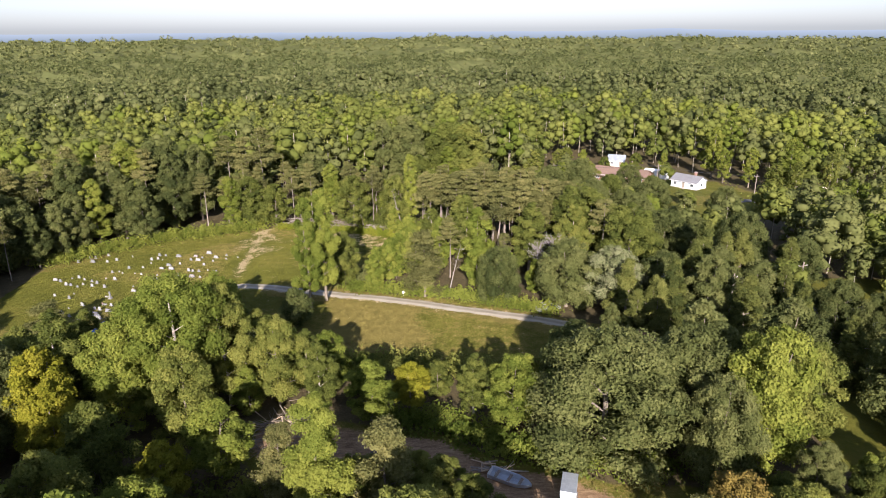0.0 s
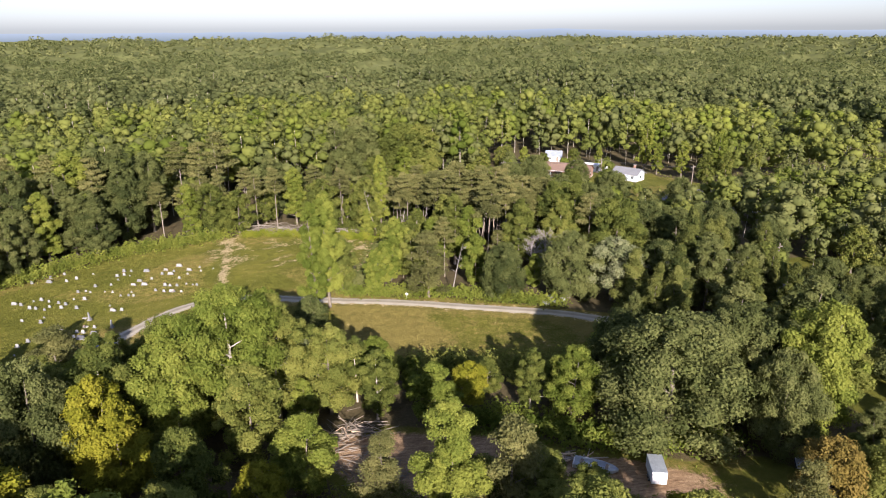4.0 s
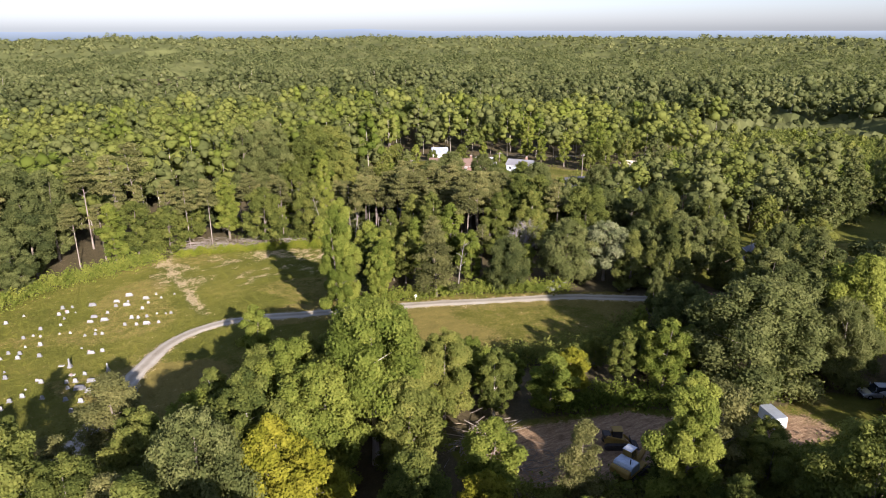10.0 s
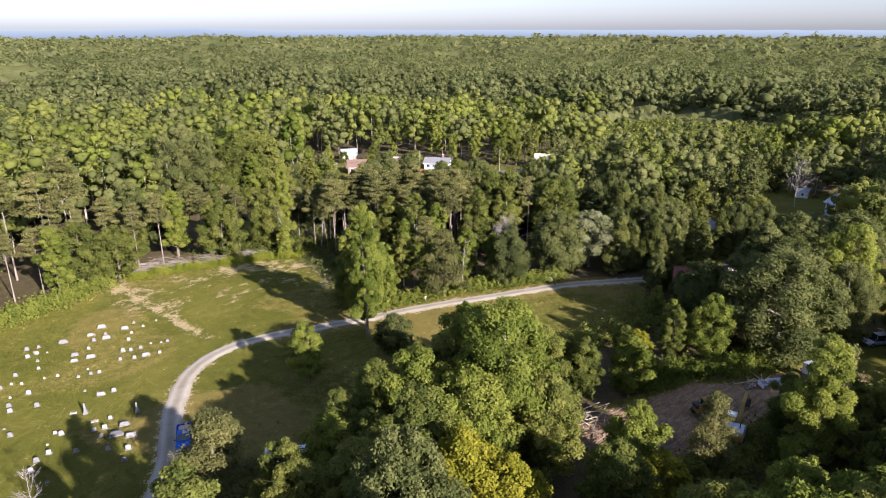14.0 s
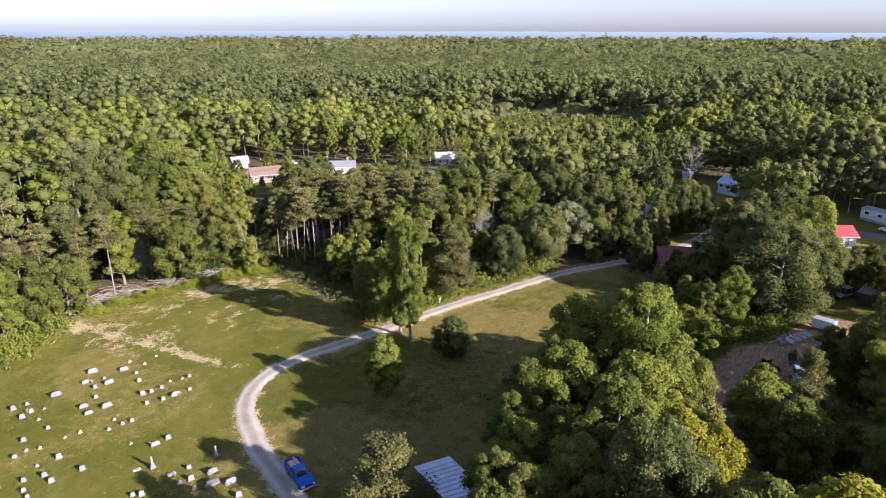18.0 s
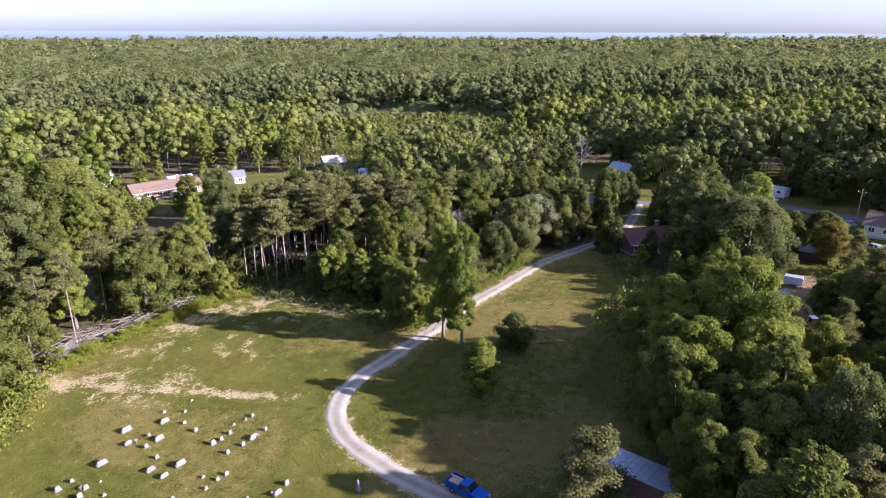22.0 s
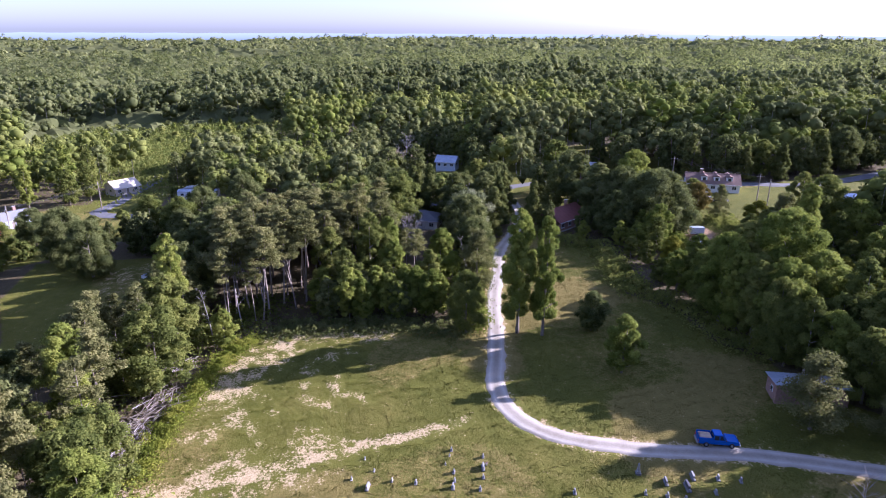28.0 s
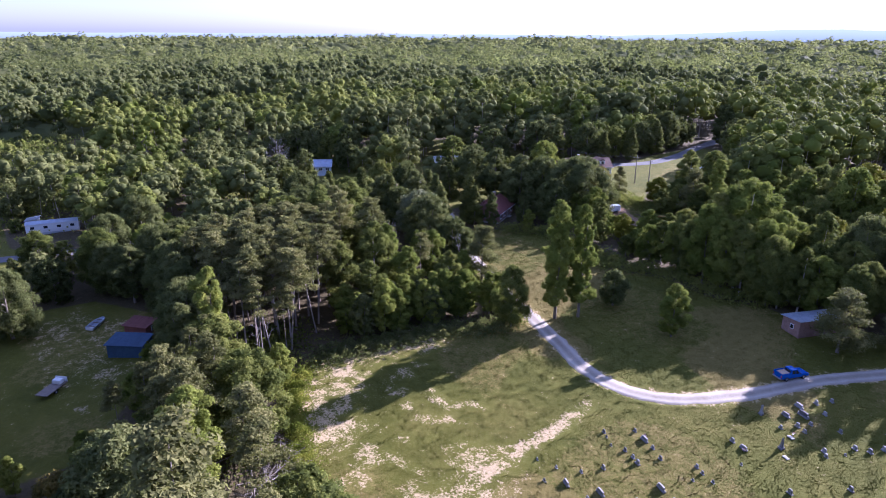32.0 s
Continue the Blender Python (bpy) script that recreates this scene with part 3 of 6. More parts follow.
nx, ny = len(gx), len(gy)
idx = np.arange(nx * ny).reshape(ny, nx)
gf = np.stack([idx[:-1, :-1], idx[:-1, 1:], idx[1:, 1:], idx[1:, :-1]], -1).reshape(-1, 4)
ground = new("ground", mesh_of("ground", gv, gf, MEADOW, {"soil": soil_v, "torn": dirt * 0.95, "dry": dry_v, "litter": litter_v}, smooth=True))
tagged(ground, "mown grass and bare soil, sloping gently, with leaf litter under the trees", "ground", "", "structure")


# ---- roads ----
def ribbon(name, line, half, mat, lift, cross=9, wob=0.25, seed=1):
    rng = np.random.default_rng(seed)
    V, U = [], []
    for i, (x, y) in enumerate(line):
        a, b = line[max(i - 1, 0)], line[min(i + 1, len(line) - 1)]
        dx, dy = b[0] - a[0], b[1] - a[1]
        k = math.hypot(dx, dy)
        px, py = -dy / k, dx / k
        e0, e1 = half + wob * rng.normal() * 0.5, half + wob * rng.normal() * 0.5
        for j in range(cross):
            u = j / (cross - 1) * 2 - 1
            w = u * (e0 if u < 0 else e1)
            qx, qy = x + px * w, y + py * w
            sunk = -0.12 if j in (0, cross - 1) else lift - 0.02 * (abs(abs(u) - 0.55) < 0.2)
            V.append((qx, qy, gz(qx, qy) + 0.05 + sunk))
            U.append(u)
    k = len(line)
    idx = np.arange(k * cross).reshape(k, cross)
    F = np.stack([idx[:-1, :-1], idx[:-1, 1:], idx[1:, 1:], idx[1:, :-1]], -1).reshape(-1, 4)
    return mesh_of(name, V, F, mat, {"across": U}, smooth=True)


m, n, l, bs = material("gravel", 0.95)
bs.inputs["Specular IOR Level"].default_value = 0.15
a, b, c = noise_of(n, l, 0.35, 5, 0.7), noise_of(n, l, 6, 4, 0.75), noise_of(n, l, 25, 2, 0.6)
u = sums(n, l, "ABSOLUTE", attr(n, "across"), 0)
rut = sums(n, l, "SUBTRACT", 1.0, sums(n, l, "MULTIPLY", sums(n, l, "ABSOLUTE", sums(n, l, "SUBTRACT", u, 0.52), 0), 2.6), True)
f = sums(n, l, "ADD", sums(n, l, "MULTIPLY", rut, 0.24), sums(n, l, "ADD", sums(n, l, "MULTIPLY", a, 0.45), sums(n, l, "MULTIPLY", b, 0.35)))
l.new(ramp(n, l, f, [(0.22, (0.19, 0.155, 0.10)), (0.48, (0.345, 0.305, 0.235)), (0.78, (0.50, 0.455, 0.365))]), bs.inputs["Base Color"])
bumped(n, l, bs, c, 0.6, 0.03)
GRAVEL = m
ASPHALT = plain("asphalt", (0.09, 0.09, 0.09), (0.17, 0.165, 0.16), 0.4, 0.9, 0, 0.3, 0.01)
tagged(new("drive", ribbon("drive", DRIVE, 1.62, GRAVEL, 0.05)), "pale gravel drive with two worn wheel tracks, bending round the grass", "road", "", "structure")
tagged(new("road", ribbon("road", STREET, 2.9, ASPHALT, 0.06, 7, 0.05)), "grey asphalt country road", "road", "", "structure")

# ---- trees that stand out; some added for shade or to screen the camera's view ----
KEY = [
    # kind, x, y, height, breadth, variant, turn
    ("poplar", -23.0, 117.0, 22.6, 0.86, 0, 10), ("poplar", -25.2, 113.2, 21.6, 0.80, 1, 80),
    ("young", -40.4, 106.4, 10.0, 1.15, 0, 0), ("holly", -26.0, 104.4, 7.4, 1.0, 0, 30),
    ("oak", 18.6, 65.0, 16.2, 1.28, 0, 0), ("tallbare", -33.5, 73.0, 20.8, 1.0, 0, 40), ("oval", -29.0, 77.0, 18.0, 1.0, 1, 130),
    ("yellow", -46.5, 65.2, 14.6, 1.0, 0, 0), ("fullpine", -60.4, 90.0, 10.8, 1.35, 0, 0), ("fullpine", -3.8, 118.6, 13.4, 1.05, 1, 60),
    ("oak", 10.4, 115.2, 11.4, 0.9, 1, 50), ("pale", 30.6, 110.4, 12.8, 1.2, 0, 0), ("poplar", -9.3, 174.6, 20.6, 0.85, 1, 200),
    ("broad", -53.5, 72, 13.0, 1.05, 0, 20), ("broad", -46, 77.5, 9.5, 1.2, 1, 70), ("pine", -60, 66, 12.5, 1.2, 0, 0),
    ("young", -25, 61, 10.2, 1.3, 1, 40), ("fullpine", -17, 56.5, 9.4, 0.9, 0, 100), ("young", -9.5, 72.5, 9.0, 1.4, 0, 90),
    ("yellow", -4.5, 75, 7.4, 1.4, 1, 20), ("broad", -1, 79, 5.6, 1.1, 0, 10), ("broad", 4, 80, 5.2, 1.1, 1, 210), ("young", 8.5, 76, 6.8, 1.5, 1, 15),
    ("broad", -11, 82, 5.4, 1.1, 1, 170), ("oval", -19, 80, 10.0, 1.0, 0, 60), ("pale", -26, 80, 10.5, 0.8, 0, 140), ("broad", -22.5, 77.5, 13.0, 0.95, 1, 40),
    ("maple", 35.8, 62.3, 18.0, 0.9, 0, 0), ("elm", 25.5, 90.8, 9.5, 0.75, 0, 0), ("elm", 36.5, 74, 9.0, 1.0, 1, 40), ("broad", 31.5, 46.5, 9.5, 1.2, 0, 0), ("elm", 38, 55, 8.5, 1.1, 0, 0), ("broad", 42, 52, 8.0, 1.1, 1, 50), ("elm", 21.5, 83.5, 8.0, 1.0, 1, 0), ("elm", 23.5, 79.0, 9.5, 0.95, 0, 0), ("elm", 29.5, 74.5, 8.5, 0.9, 0, 90), ("broad", -20.5, 125.6, 12.0, 0.85, 0, 75), ("cedar", 33, 92, 13.0, 1.0, 1, 0), ("cedar", 38, 100, 14.0, 1.0, 0, 120),
    ("oak", 62, 128, 15.5, 0.8, 1, 0), ("cedar", 49, 116, 16.5, 1.05, 1, 20), ("cedar", 45, 110, 14.5, 1.0, 0, 220), ("oak", 30, 60, 13, 0.8, 1, 99),
    ("elm", 26, 69, 12.5, 0.95, 0, 44), 
    # the broad and oval near y 36 are added to shade the clearing
    ("poplar", -11.4, 48.5, 17.5, 1.1, 0, 30), ("fullpine", -5.5, 49.5, 14.0, 0.9, 0, 0), ("broad", -2.7, 46.0, 9.5, 1.2, 1, 0), ("yellow", 9, 43.5, 8.5, 1.5, 0, 60), ("broad", 3, 42, 9.0, 1.3, 0, 200), ("broad", -3, 36.5, 16.5, 1.0, 0, 20), ("oval", 5, 35.5, 15.5, 1.1, 1, 20),
    ("broad", 37, 47, 7.5, 1.3, 0, 90), ("oak", 43, 45.5, 8.0, 1.1, 0, 0), ("broad", 33, 52.5, 6.5, 1.1, 0, 10),
    ("broad", -20, 45, 7.5, 1.1, 1, 10), ("broad", -28, 51, 7.0, 1.1, 0, 77), ("maple", -40, 71.5, 15.5, 1.1, 0, 60),
    ("oak", -53, 65.5, 16.8, 0.75, 1, 120), ("maple", -51.9, 79.5, 11.6, 1.0, 0, 70), ("cedar", 30, 93, 11, 1.1, 0, 15), ("cedar", 36, 103, 10, 1.25, 1, 15), ("cedar", 66, 117, 13.2, 1.1, 0, 0), ("oak", 70, 121, 12.2, 0.9, 0, 0),
    ("broad", -58, 75.5, 11.5, 1.0, 0, 150), ("broad", -64, 72, 12.0, 1.1, 1, 50), ("fullpine", -66, 82.5, 8.5, 1.1, 1, 0),
    ("maple", -41, 79, 15.5, 0.95, 1, 11), ("oval", -36, 80, 15.0, 1.05, 1, 50), ("broad", -46, 82, 11.5, 0.9, 0, 33), ("maple", -30.7, 82.5, 17.0, 0.8, 0, 0), ("broad", -49, 76, 12.5, 1.0, 0, 75),
    ("oak", 33, 198, 13.5, 0.9, 0, 10), ("oak", 44, 206, 14.5, 0.9, 1, 40), ("oak", 40, 170, 14.5, 0.9, 1, 80), ("broad", 47, 180, 14.0, 1.1, 0, 0), ("broad", 36, 166, 14.0, 1.1, 1, 0),
    ("oak", 58, 176, 14.0, 0.9, 0, 0), ("oak", 63.5, 218.8, 10.6, 1.0, 1, 0), ("broad", 62, 190, 12.0, 1.1, 0, 0), ("oak", 74, 166, 13.5, 0.9, 1, 90), ("broad", 50, 222, 11.0, 1.2, 1, 0),
    ("oak", 62, 94, 12.5, 0.8, 0, 0), ("broad", 74, 95, 12.0, 1.1, 1, 0), ("oak", 67, 90, 12, 0.8, 1, 30), ("cedar", 58, 103, 12, 1.0, 0, 0),
    ("rust", 26.5, 47.9, 9.6, 1.0, 0, 0), ("fullpine", 21.7, 44.6, 9.5, 0.8, 1, 0), ("rust", -31.6, 197.6, 11.0, 0.85, 0, 0),
    # most trees below are added to shade the field, clearing and yard
    ("broad", -44, 82.5, 14.0, 0.85, 0, 60), ("oval", -38.5, 82.0, 14.5, 0.95, 0, 10), ("maple", -34.0, 81.5, 14.5, 0.9, 1, 80), ("broad", -26.5, 81.5, 12.5, 0.9, 1, 130),
    ("oval", -49.5, 81.5, 13.0, 0.95, 1, 0), ("broad", -57.5, 79, 11.5, 1.0, 1, 0), ("maple", -22, 80.5, 10.5, 0.9, 0, 10),
    ("broad", -8.5, 51.0, 9.5, 1.1, 0, 15), ("oval", -2.4, 51.0, 10.0, 1.2, 1, 60), ("broad", 2.6, 50.5, 7.6, 1.2, 1, 20), ("yellow", -43.5, 62, 12.0, 1.1, 1, 90), ("broad", -0.4, 55.0, 6.6, 1.2, 1, 140), ("elm", -4, 177.5, 14.0, 1.0, 0, 0), ("oak", 3, 174.5, 15.0, 0.9, 1, 60), ("elm", 10, 173, 15.5, 1.1, 1, 20), ("elm", 17, 172, 15.0, 1.1, 0, 70), ("oak", 24, 171, 15.0, 0.85, 0, 0), 
]
for kind, x, y, h, wide, var, turn in KEY:
    tree(kind, x, y, h, "near", var, turn, wide)

# ---- woods: single trees near the open ground ----
rng = np.random.default_rng(7)
step = 5.0
px, py = np.meshgrid(np.arange(-262, 345, step), np.arange(-260, 470, step))
px = px.ravel() + rng.uniform(-0.42, 0.42, px.size) * step
py = py.ravel() + rng.uniform(-0.42, 0.42, py.size) * step
STAND = [(-4, 160), (2, 149), (12, 143), (22, 138), (31, 144), (33, 164), (16, 173), (4, 173)]
ok = ~inside(px, py, STAND) & ~inside(px, py, [(-16, 151), (-3, 145), (5, 149), (0, 163), (-9, 166)])
edge_gap = np.full(px.size, 1e9)
for poly in OPEN:
    g = gap_to(px, py, poly, True)
    edge_gap = np.minimum(edge_gap, g)
    ok &= (~inside(px, py, poly) & (g > 1.2)) | ((rng.uniform(size=px.size) < 0.42) & (px < 96) if poly is YARDS_NE else False)
ok &= ~inside(px, py, [(-70, 196), (-34, 193), (-20, 199), (-6, 214), (-60, 224)])
ok &= (gap_to(px, py, DRIVE) > 4.5) & (gap_to(px, py, STREET) > 6.0)
for kind, x, y, h, wide, var, turn in KEY:
    ok &= np.hypot(px - x, py - y) > 1.5 + 0.55 * TREE_KINDS[kind][2] * wide * h / TREE_KINDS[kind][1]
BUILT = [(-54, 85, 7), (27, 83, 9), (31, 121, 8), (123, 93, 10), (69, 101, 8), (50, 27, 12), (71, 60, 8), (131, 211, 9), (67, 245, 15), (90, 234, 9), (75, 279, 8), (146, 113, 5), (98, 49, 9), (108, 183, 9), (119, 187, 5), (84, 252, 7), (19, 4, 6), (38, -130, 14), (46, 118, 7), (33.5, 84, 8), (14, 182, 6), (126, 107, 4)]
for x, y, r in BUILT:
    ok &= np.hypot(px - x, py - y) > r
ok &= (np.hypot(px + 20, py - 110) < 185) | (rng.uniform(size=px.size) < 0.66)
ok &= (np.hypot(px + 20, py - 110) < 352)
ok &= ((py > 22) | (px > -20)) & ((px > -150) | (py > 150))
ok &= ~inside(px, py, SCRUB) | (rng.uniform(size=px.size) < 0.12)
ok &= ~((px > 40) & (px < 150) & (py > 20) & (py < 130)) | (rng.uniform(size=px.size) < 0.62)
# no two stems of the wood closer than the crowns allow
order = np.random.default_rng(70).permutation(np.flatnonzero(ok))
taken, ok = {}, np.zeros(px.size, bool)
for i in order:
    room = 4.6 if -100 < px[i] < 40 and 115 < py[i] < 195 else (5.6 if np.hypot(px[i] + 20, py[i] - 110) < 185 else 8.6)
    cx, cy = int(px[i] // 9), int(py[i] // 9)
    if all(math.hypot(px[i] - px[j], py[i] - py[j]) > room for u in (-1, 0, 1) for v in (-1, 0, 1) for j in taken.get((cx + u, cy + v), ())):
        taken.setdefault((cx, cy), []).append(i)
        ok[i] = True
# camera sight lines; trees there are capped to keep the ground in its view
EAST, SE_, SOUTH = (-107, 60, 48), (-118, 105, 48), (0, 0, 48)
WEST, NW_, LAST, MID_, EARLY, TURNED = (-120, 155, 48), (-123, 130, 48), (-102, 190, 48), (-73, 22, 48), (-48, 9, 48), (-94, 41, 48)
CAMERA_SIGHTS = [(LAST, (38, 6), 11), (LAST, (44, -32), 7), (LAST, (20, 25), 6), (WEST, (37, 12), 9), (WEST, (34, 0), 7), (SOUTH, (67, 245), 10), (SOUTH, (90, 233), 7), ((-31, 4, 48), (69, 245), 8), (EARLY, (90, 232), 5), (SE_, (67, 245), 7), (NW_, (67, 245), 6), 
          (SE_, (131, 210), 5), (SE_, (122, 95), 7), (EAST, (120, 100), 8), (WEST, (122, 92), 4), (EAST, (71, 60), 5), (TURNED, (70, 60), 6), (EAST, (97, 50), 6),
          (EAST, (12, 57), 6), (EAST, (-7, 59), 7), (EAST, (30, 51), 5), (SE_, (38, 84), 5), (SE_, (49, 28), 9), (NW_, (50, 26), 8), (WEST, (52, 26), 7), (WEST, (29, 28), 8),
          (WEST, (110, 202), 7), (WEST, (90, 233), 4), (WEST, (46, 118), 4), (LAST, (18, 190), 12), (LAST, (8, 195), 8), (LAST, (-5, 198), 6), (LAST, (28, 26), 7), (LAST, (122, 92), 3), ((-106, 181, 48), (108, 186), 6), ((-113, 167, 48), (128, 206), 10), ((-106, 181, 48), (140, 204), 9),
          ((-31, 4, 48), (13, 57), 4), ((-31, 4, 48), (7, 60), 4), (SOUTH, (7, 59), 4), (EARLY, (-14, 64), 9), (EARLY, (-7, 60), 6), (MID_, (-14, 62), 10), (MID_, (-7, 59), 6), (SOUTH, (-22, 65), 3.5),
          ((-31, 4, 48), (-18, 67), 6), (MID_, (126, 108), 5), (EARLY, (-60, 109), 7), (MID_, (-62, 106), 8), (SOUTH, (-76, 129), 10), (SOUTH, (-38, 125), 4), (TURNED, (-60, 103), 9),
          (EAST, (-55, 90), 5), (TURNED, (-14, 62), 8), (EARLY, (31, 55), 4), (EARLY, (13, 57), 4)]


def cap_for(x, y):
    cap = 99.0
    for (ax, ay, az), (bx, by), half in CAMERA_SIGHTS:
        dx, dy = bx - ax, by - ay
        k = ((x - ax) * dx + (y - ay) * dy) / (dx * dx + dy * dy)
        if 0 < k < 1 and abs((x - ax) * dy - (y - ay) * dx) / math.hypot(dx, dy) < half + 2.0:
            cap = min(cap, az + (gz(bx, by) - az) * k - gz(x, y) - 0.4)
    # caps set by shadow reach and by the starting camera's view of the field
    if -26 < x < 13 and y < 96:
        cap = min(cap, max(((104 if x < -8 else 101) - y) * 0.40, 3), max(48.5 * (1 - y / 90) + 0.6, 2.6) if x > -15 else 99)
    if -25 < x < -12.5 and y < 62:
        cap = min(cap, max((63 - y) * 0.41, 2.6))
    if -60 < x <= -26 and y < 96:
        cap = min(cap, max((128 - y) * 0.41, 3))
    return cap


woods, stems = [], 0
CORE = [(-112, 30), (-60, 22), (10, 30), (48, 40), (62, 70), (60, 130), (50, 168), (40, 215), (-10, 232), (-70, 200), (-112, 170), (-112, 100)]
for x, y, g, r1, r2, r3 in zip(px[ok], py[ok], edge_gap[ok], *rng.uniform(size=(3, ok.sum()))):
    south = y < 98 and x < 16
    if -24 < x < 34 and 118 < y < 168:                       # the wood north of the drive
        if x > -2 and (y > 147 or (x > 10 and y > 139)):
            kind, h = ("pine", 15.5 + 4 * r2) if r1 < 0.8 else ("broad", 9 + 5 * r2)
        elif g < 6:
            kind, h = ("young", 7 + 4 * r2) if r1 < 0.7 else ("shrub", 3 + 2 * r2)
        else:
            kind, h = ("young", 9 + 4 * r2) if r1 < 0.55 else (("oval", 11 + 4 * r2) if r1 < 0.8 else ("pine", 13 + 3 * r2))
    elif y > 166 and x < 20 and y < 192 and x > -62:         # bare-stemmed pines along the north edge
        kind, h = ("pine", 14 + 4.5 * r2) if r1 < 0.6 else (("broad", 11 + 5 * r2) if r1 < 0.85 else ("poplar", 14 + 3 * r2))
    elif south:
        kind, h = (("broad" if r3 < 0.6 else "maple"), 9 + 7 * r2) if r1 < 0.45 else (("oval", 12 + 6 * r2) if r1 < 0.7 else (("young", 8 + 4 * r2) if r1 < 0.88 else ("yellow", 8 + 4 * r2)))
        if x < -26:
            h += 3
        elif g < 7:
            h *= 0.68
    elif x > 16 and y < 190:
        kind, h = ("oak", 12 + 4 * r2) if r1 < 0.38 else (("broad", 11 + 6 * r2) if r1 < 0.58 else (("cedar", 11 + 5 * r2) if r1 < 0.84 else ("elm", 13 + 5 * r2)))
    else:
        kind, h = (("oval" if r3 < 0.5 else "elm"), 17 + 7 * r2) if r1 < 0.42 else (("broad" if r3 < 0.7 else "elm", 14 + 7 * r2) if r1 < 0.78 else (("poplar", 19 + 6 * r2) if r1 < 0.9 else ("oak", 15 + 5 * r2)))
        if x < -40:
            kind = 'elm' if r3 < 0.55 else ('pine' if r3 < 0.75 else kind)
        if g < 10:
            h *= 0.55 + 0.04 * g
    if g > 14:
        h = float(tall_at(x, y)) * (0.80 + 0.35 * r3) * (0.72 if inside(x, y, HOMES) else 1.0)
        r2 = 0.55 * r2 + 0.45 * float(patchy(x, y, 35, 78))
    if inside(x, y, YARDS_NE):
        kind, h = ('shrub', 3.5 + 3 * r2) if r1 < 0.35 else (('young', 6 + 4 * r2) if r1 < 0.6 else ('broad', 7 + 4 * r2))
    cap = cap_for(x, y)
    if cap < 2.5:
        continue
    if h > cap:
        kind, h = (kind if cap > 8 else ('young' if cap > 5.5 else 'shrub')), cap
    if inside(x, y, CORE) or (g < 9 and x < 150 and y < 285):
        tree(kind, x, y, h, "mid" if inside(x, y, CORE) or (y < 48 and x < 60) else "far", int(r3 * 2.999) % 2, r3 * 3600 % 360, 0.9 + 0.35 * r1)
        stems += 1
    else:
        woods.append((x, y, h, min((0.32 if kind in ("oval", "young", "pine") else (0.24 if kind in ("poplar", "cedar") else 0.42)) * h * (0.8 + 0.35 * r1), 7.6), r2, r3))

rng = np.random.default_rng(17)
qx, qy = np.meshgrid(np.arange(-7, 33, 3.7), np.arange(133, 170, 3.7))
for x, y in zip(qx.ravel() + rng.uniform(-1.3, 1.3, qx.size), qy.ravel() + rng.uniform(-1.3, 1.3, qx.size)):
    if inside(x, y, STAND):
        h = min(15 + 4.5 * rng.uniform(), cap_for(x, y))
        if h > 9:
            e = tree("pine", x, y, h, "mid", int(rng.integers(0, 2)), rng.uniform(0, 360), rng.uniform(0.95, 1.3))
            e.rotation_euler.rotate_axis("X", radians(rng.normal() * 3.5))


# a thin clump of leaning pines by the brush
rng = np.random.default_rng(18)
for x, y in ((-21.0, 181.2), (-23.2, 182.4), (-22.2, 184.6), (-19.6, 183.2), (-25.0, 185.0), (-18.4, 186.0), (-12.0, 176.0), (-14.5, 179.0), (-5.5, 166.0), (-4.5, 161.5)):
    e = tree("pine", x, y, rng.uniform(13.5, 16.0), "mid", int(rng.integers(0, 2)), rng.uniform(0, 360), rng.uniform(0.8, 1.05))
    e.rotation_euler.rotate_axis("X", radians(rng.normal() * 6))


# saplings along the west and south edges of the pine stand
rng = np.random.default_rng(27)
line = [(-19, 124.5), (-15.5, 129), (-12.5, 135), (-10.5, 141), (-9.0, 146), (-7.5, 150)]
for i in range(30):
    k = rng.uniform(0, 4.999)
    (ax, ay), (bx, by) = line[int(k)], line[int(k) + 1]
    x, y = ax + (bx - ax) * (k % 1) + rng.uniform(0.5, 7), ay + (by - ay) * (k % 1) + rng.uniform(-1, 1)
    kind = "young" if rng.uniform() < 0.6 else "elm"
    tree(kind, x, y, rng.uniform(5.5, 9.5), "mid", int(rng.integers(0, 2)), rng.uniform(0, 360), rng.uniform(0.9, 1.2))


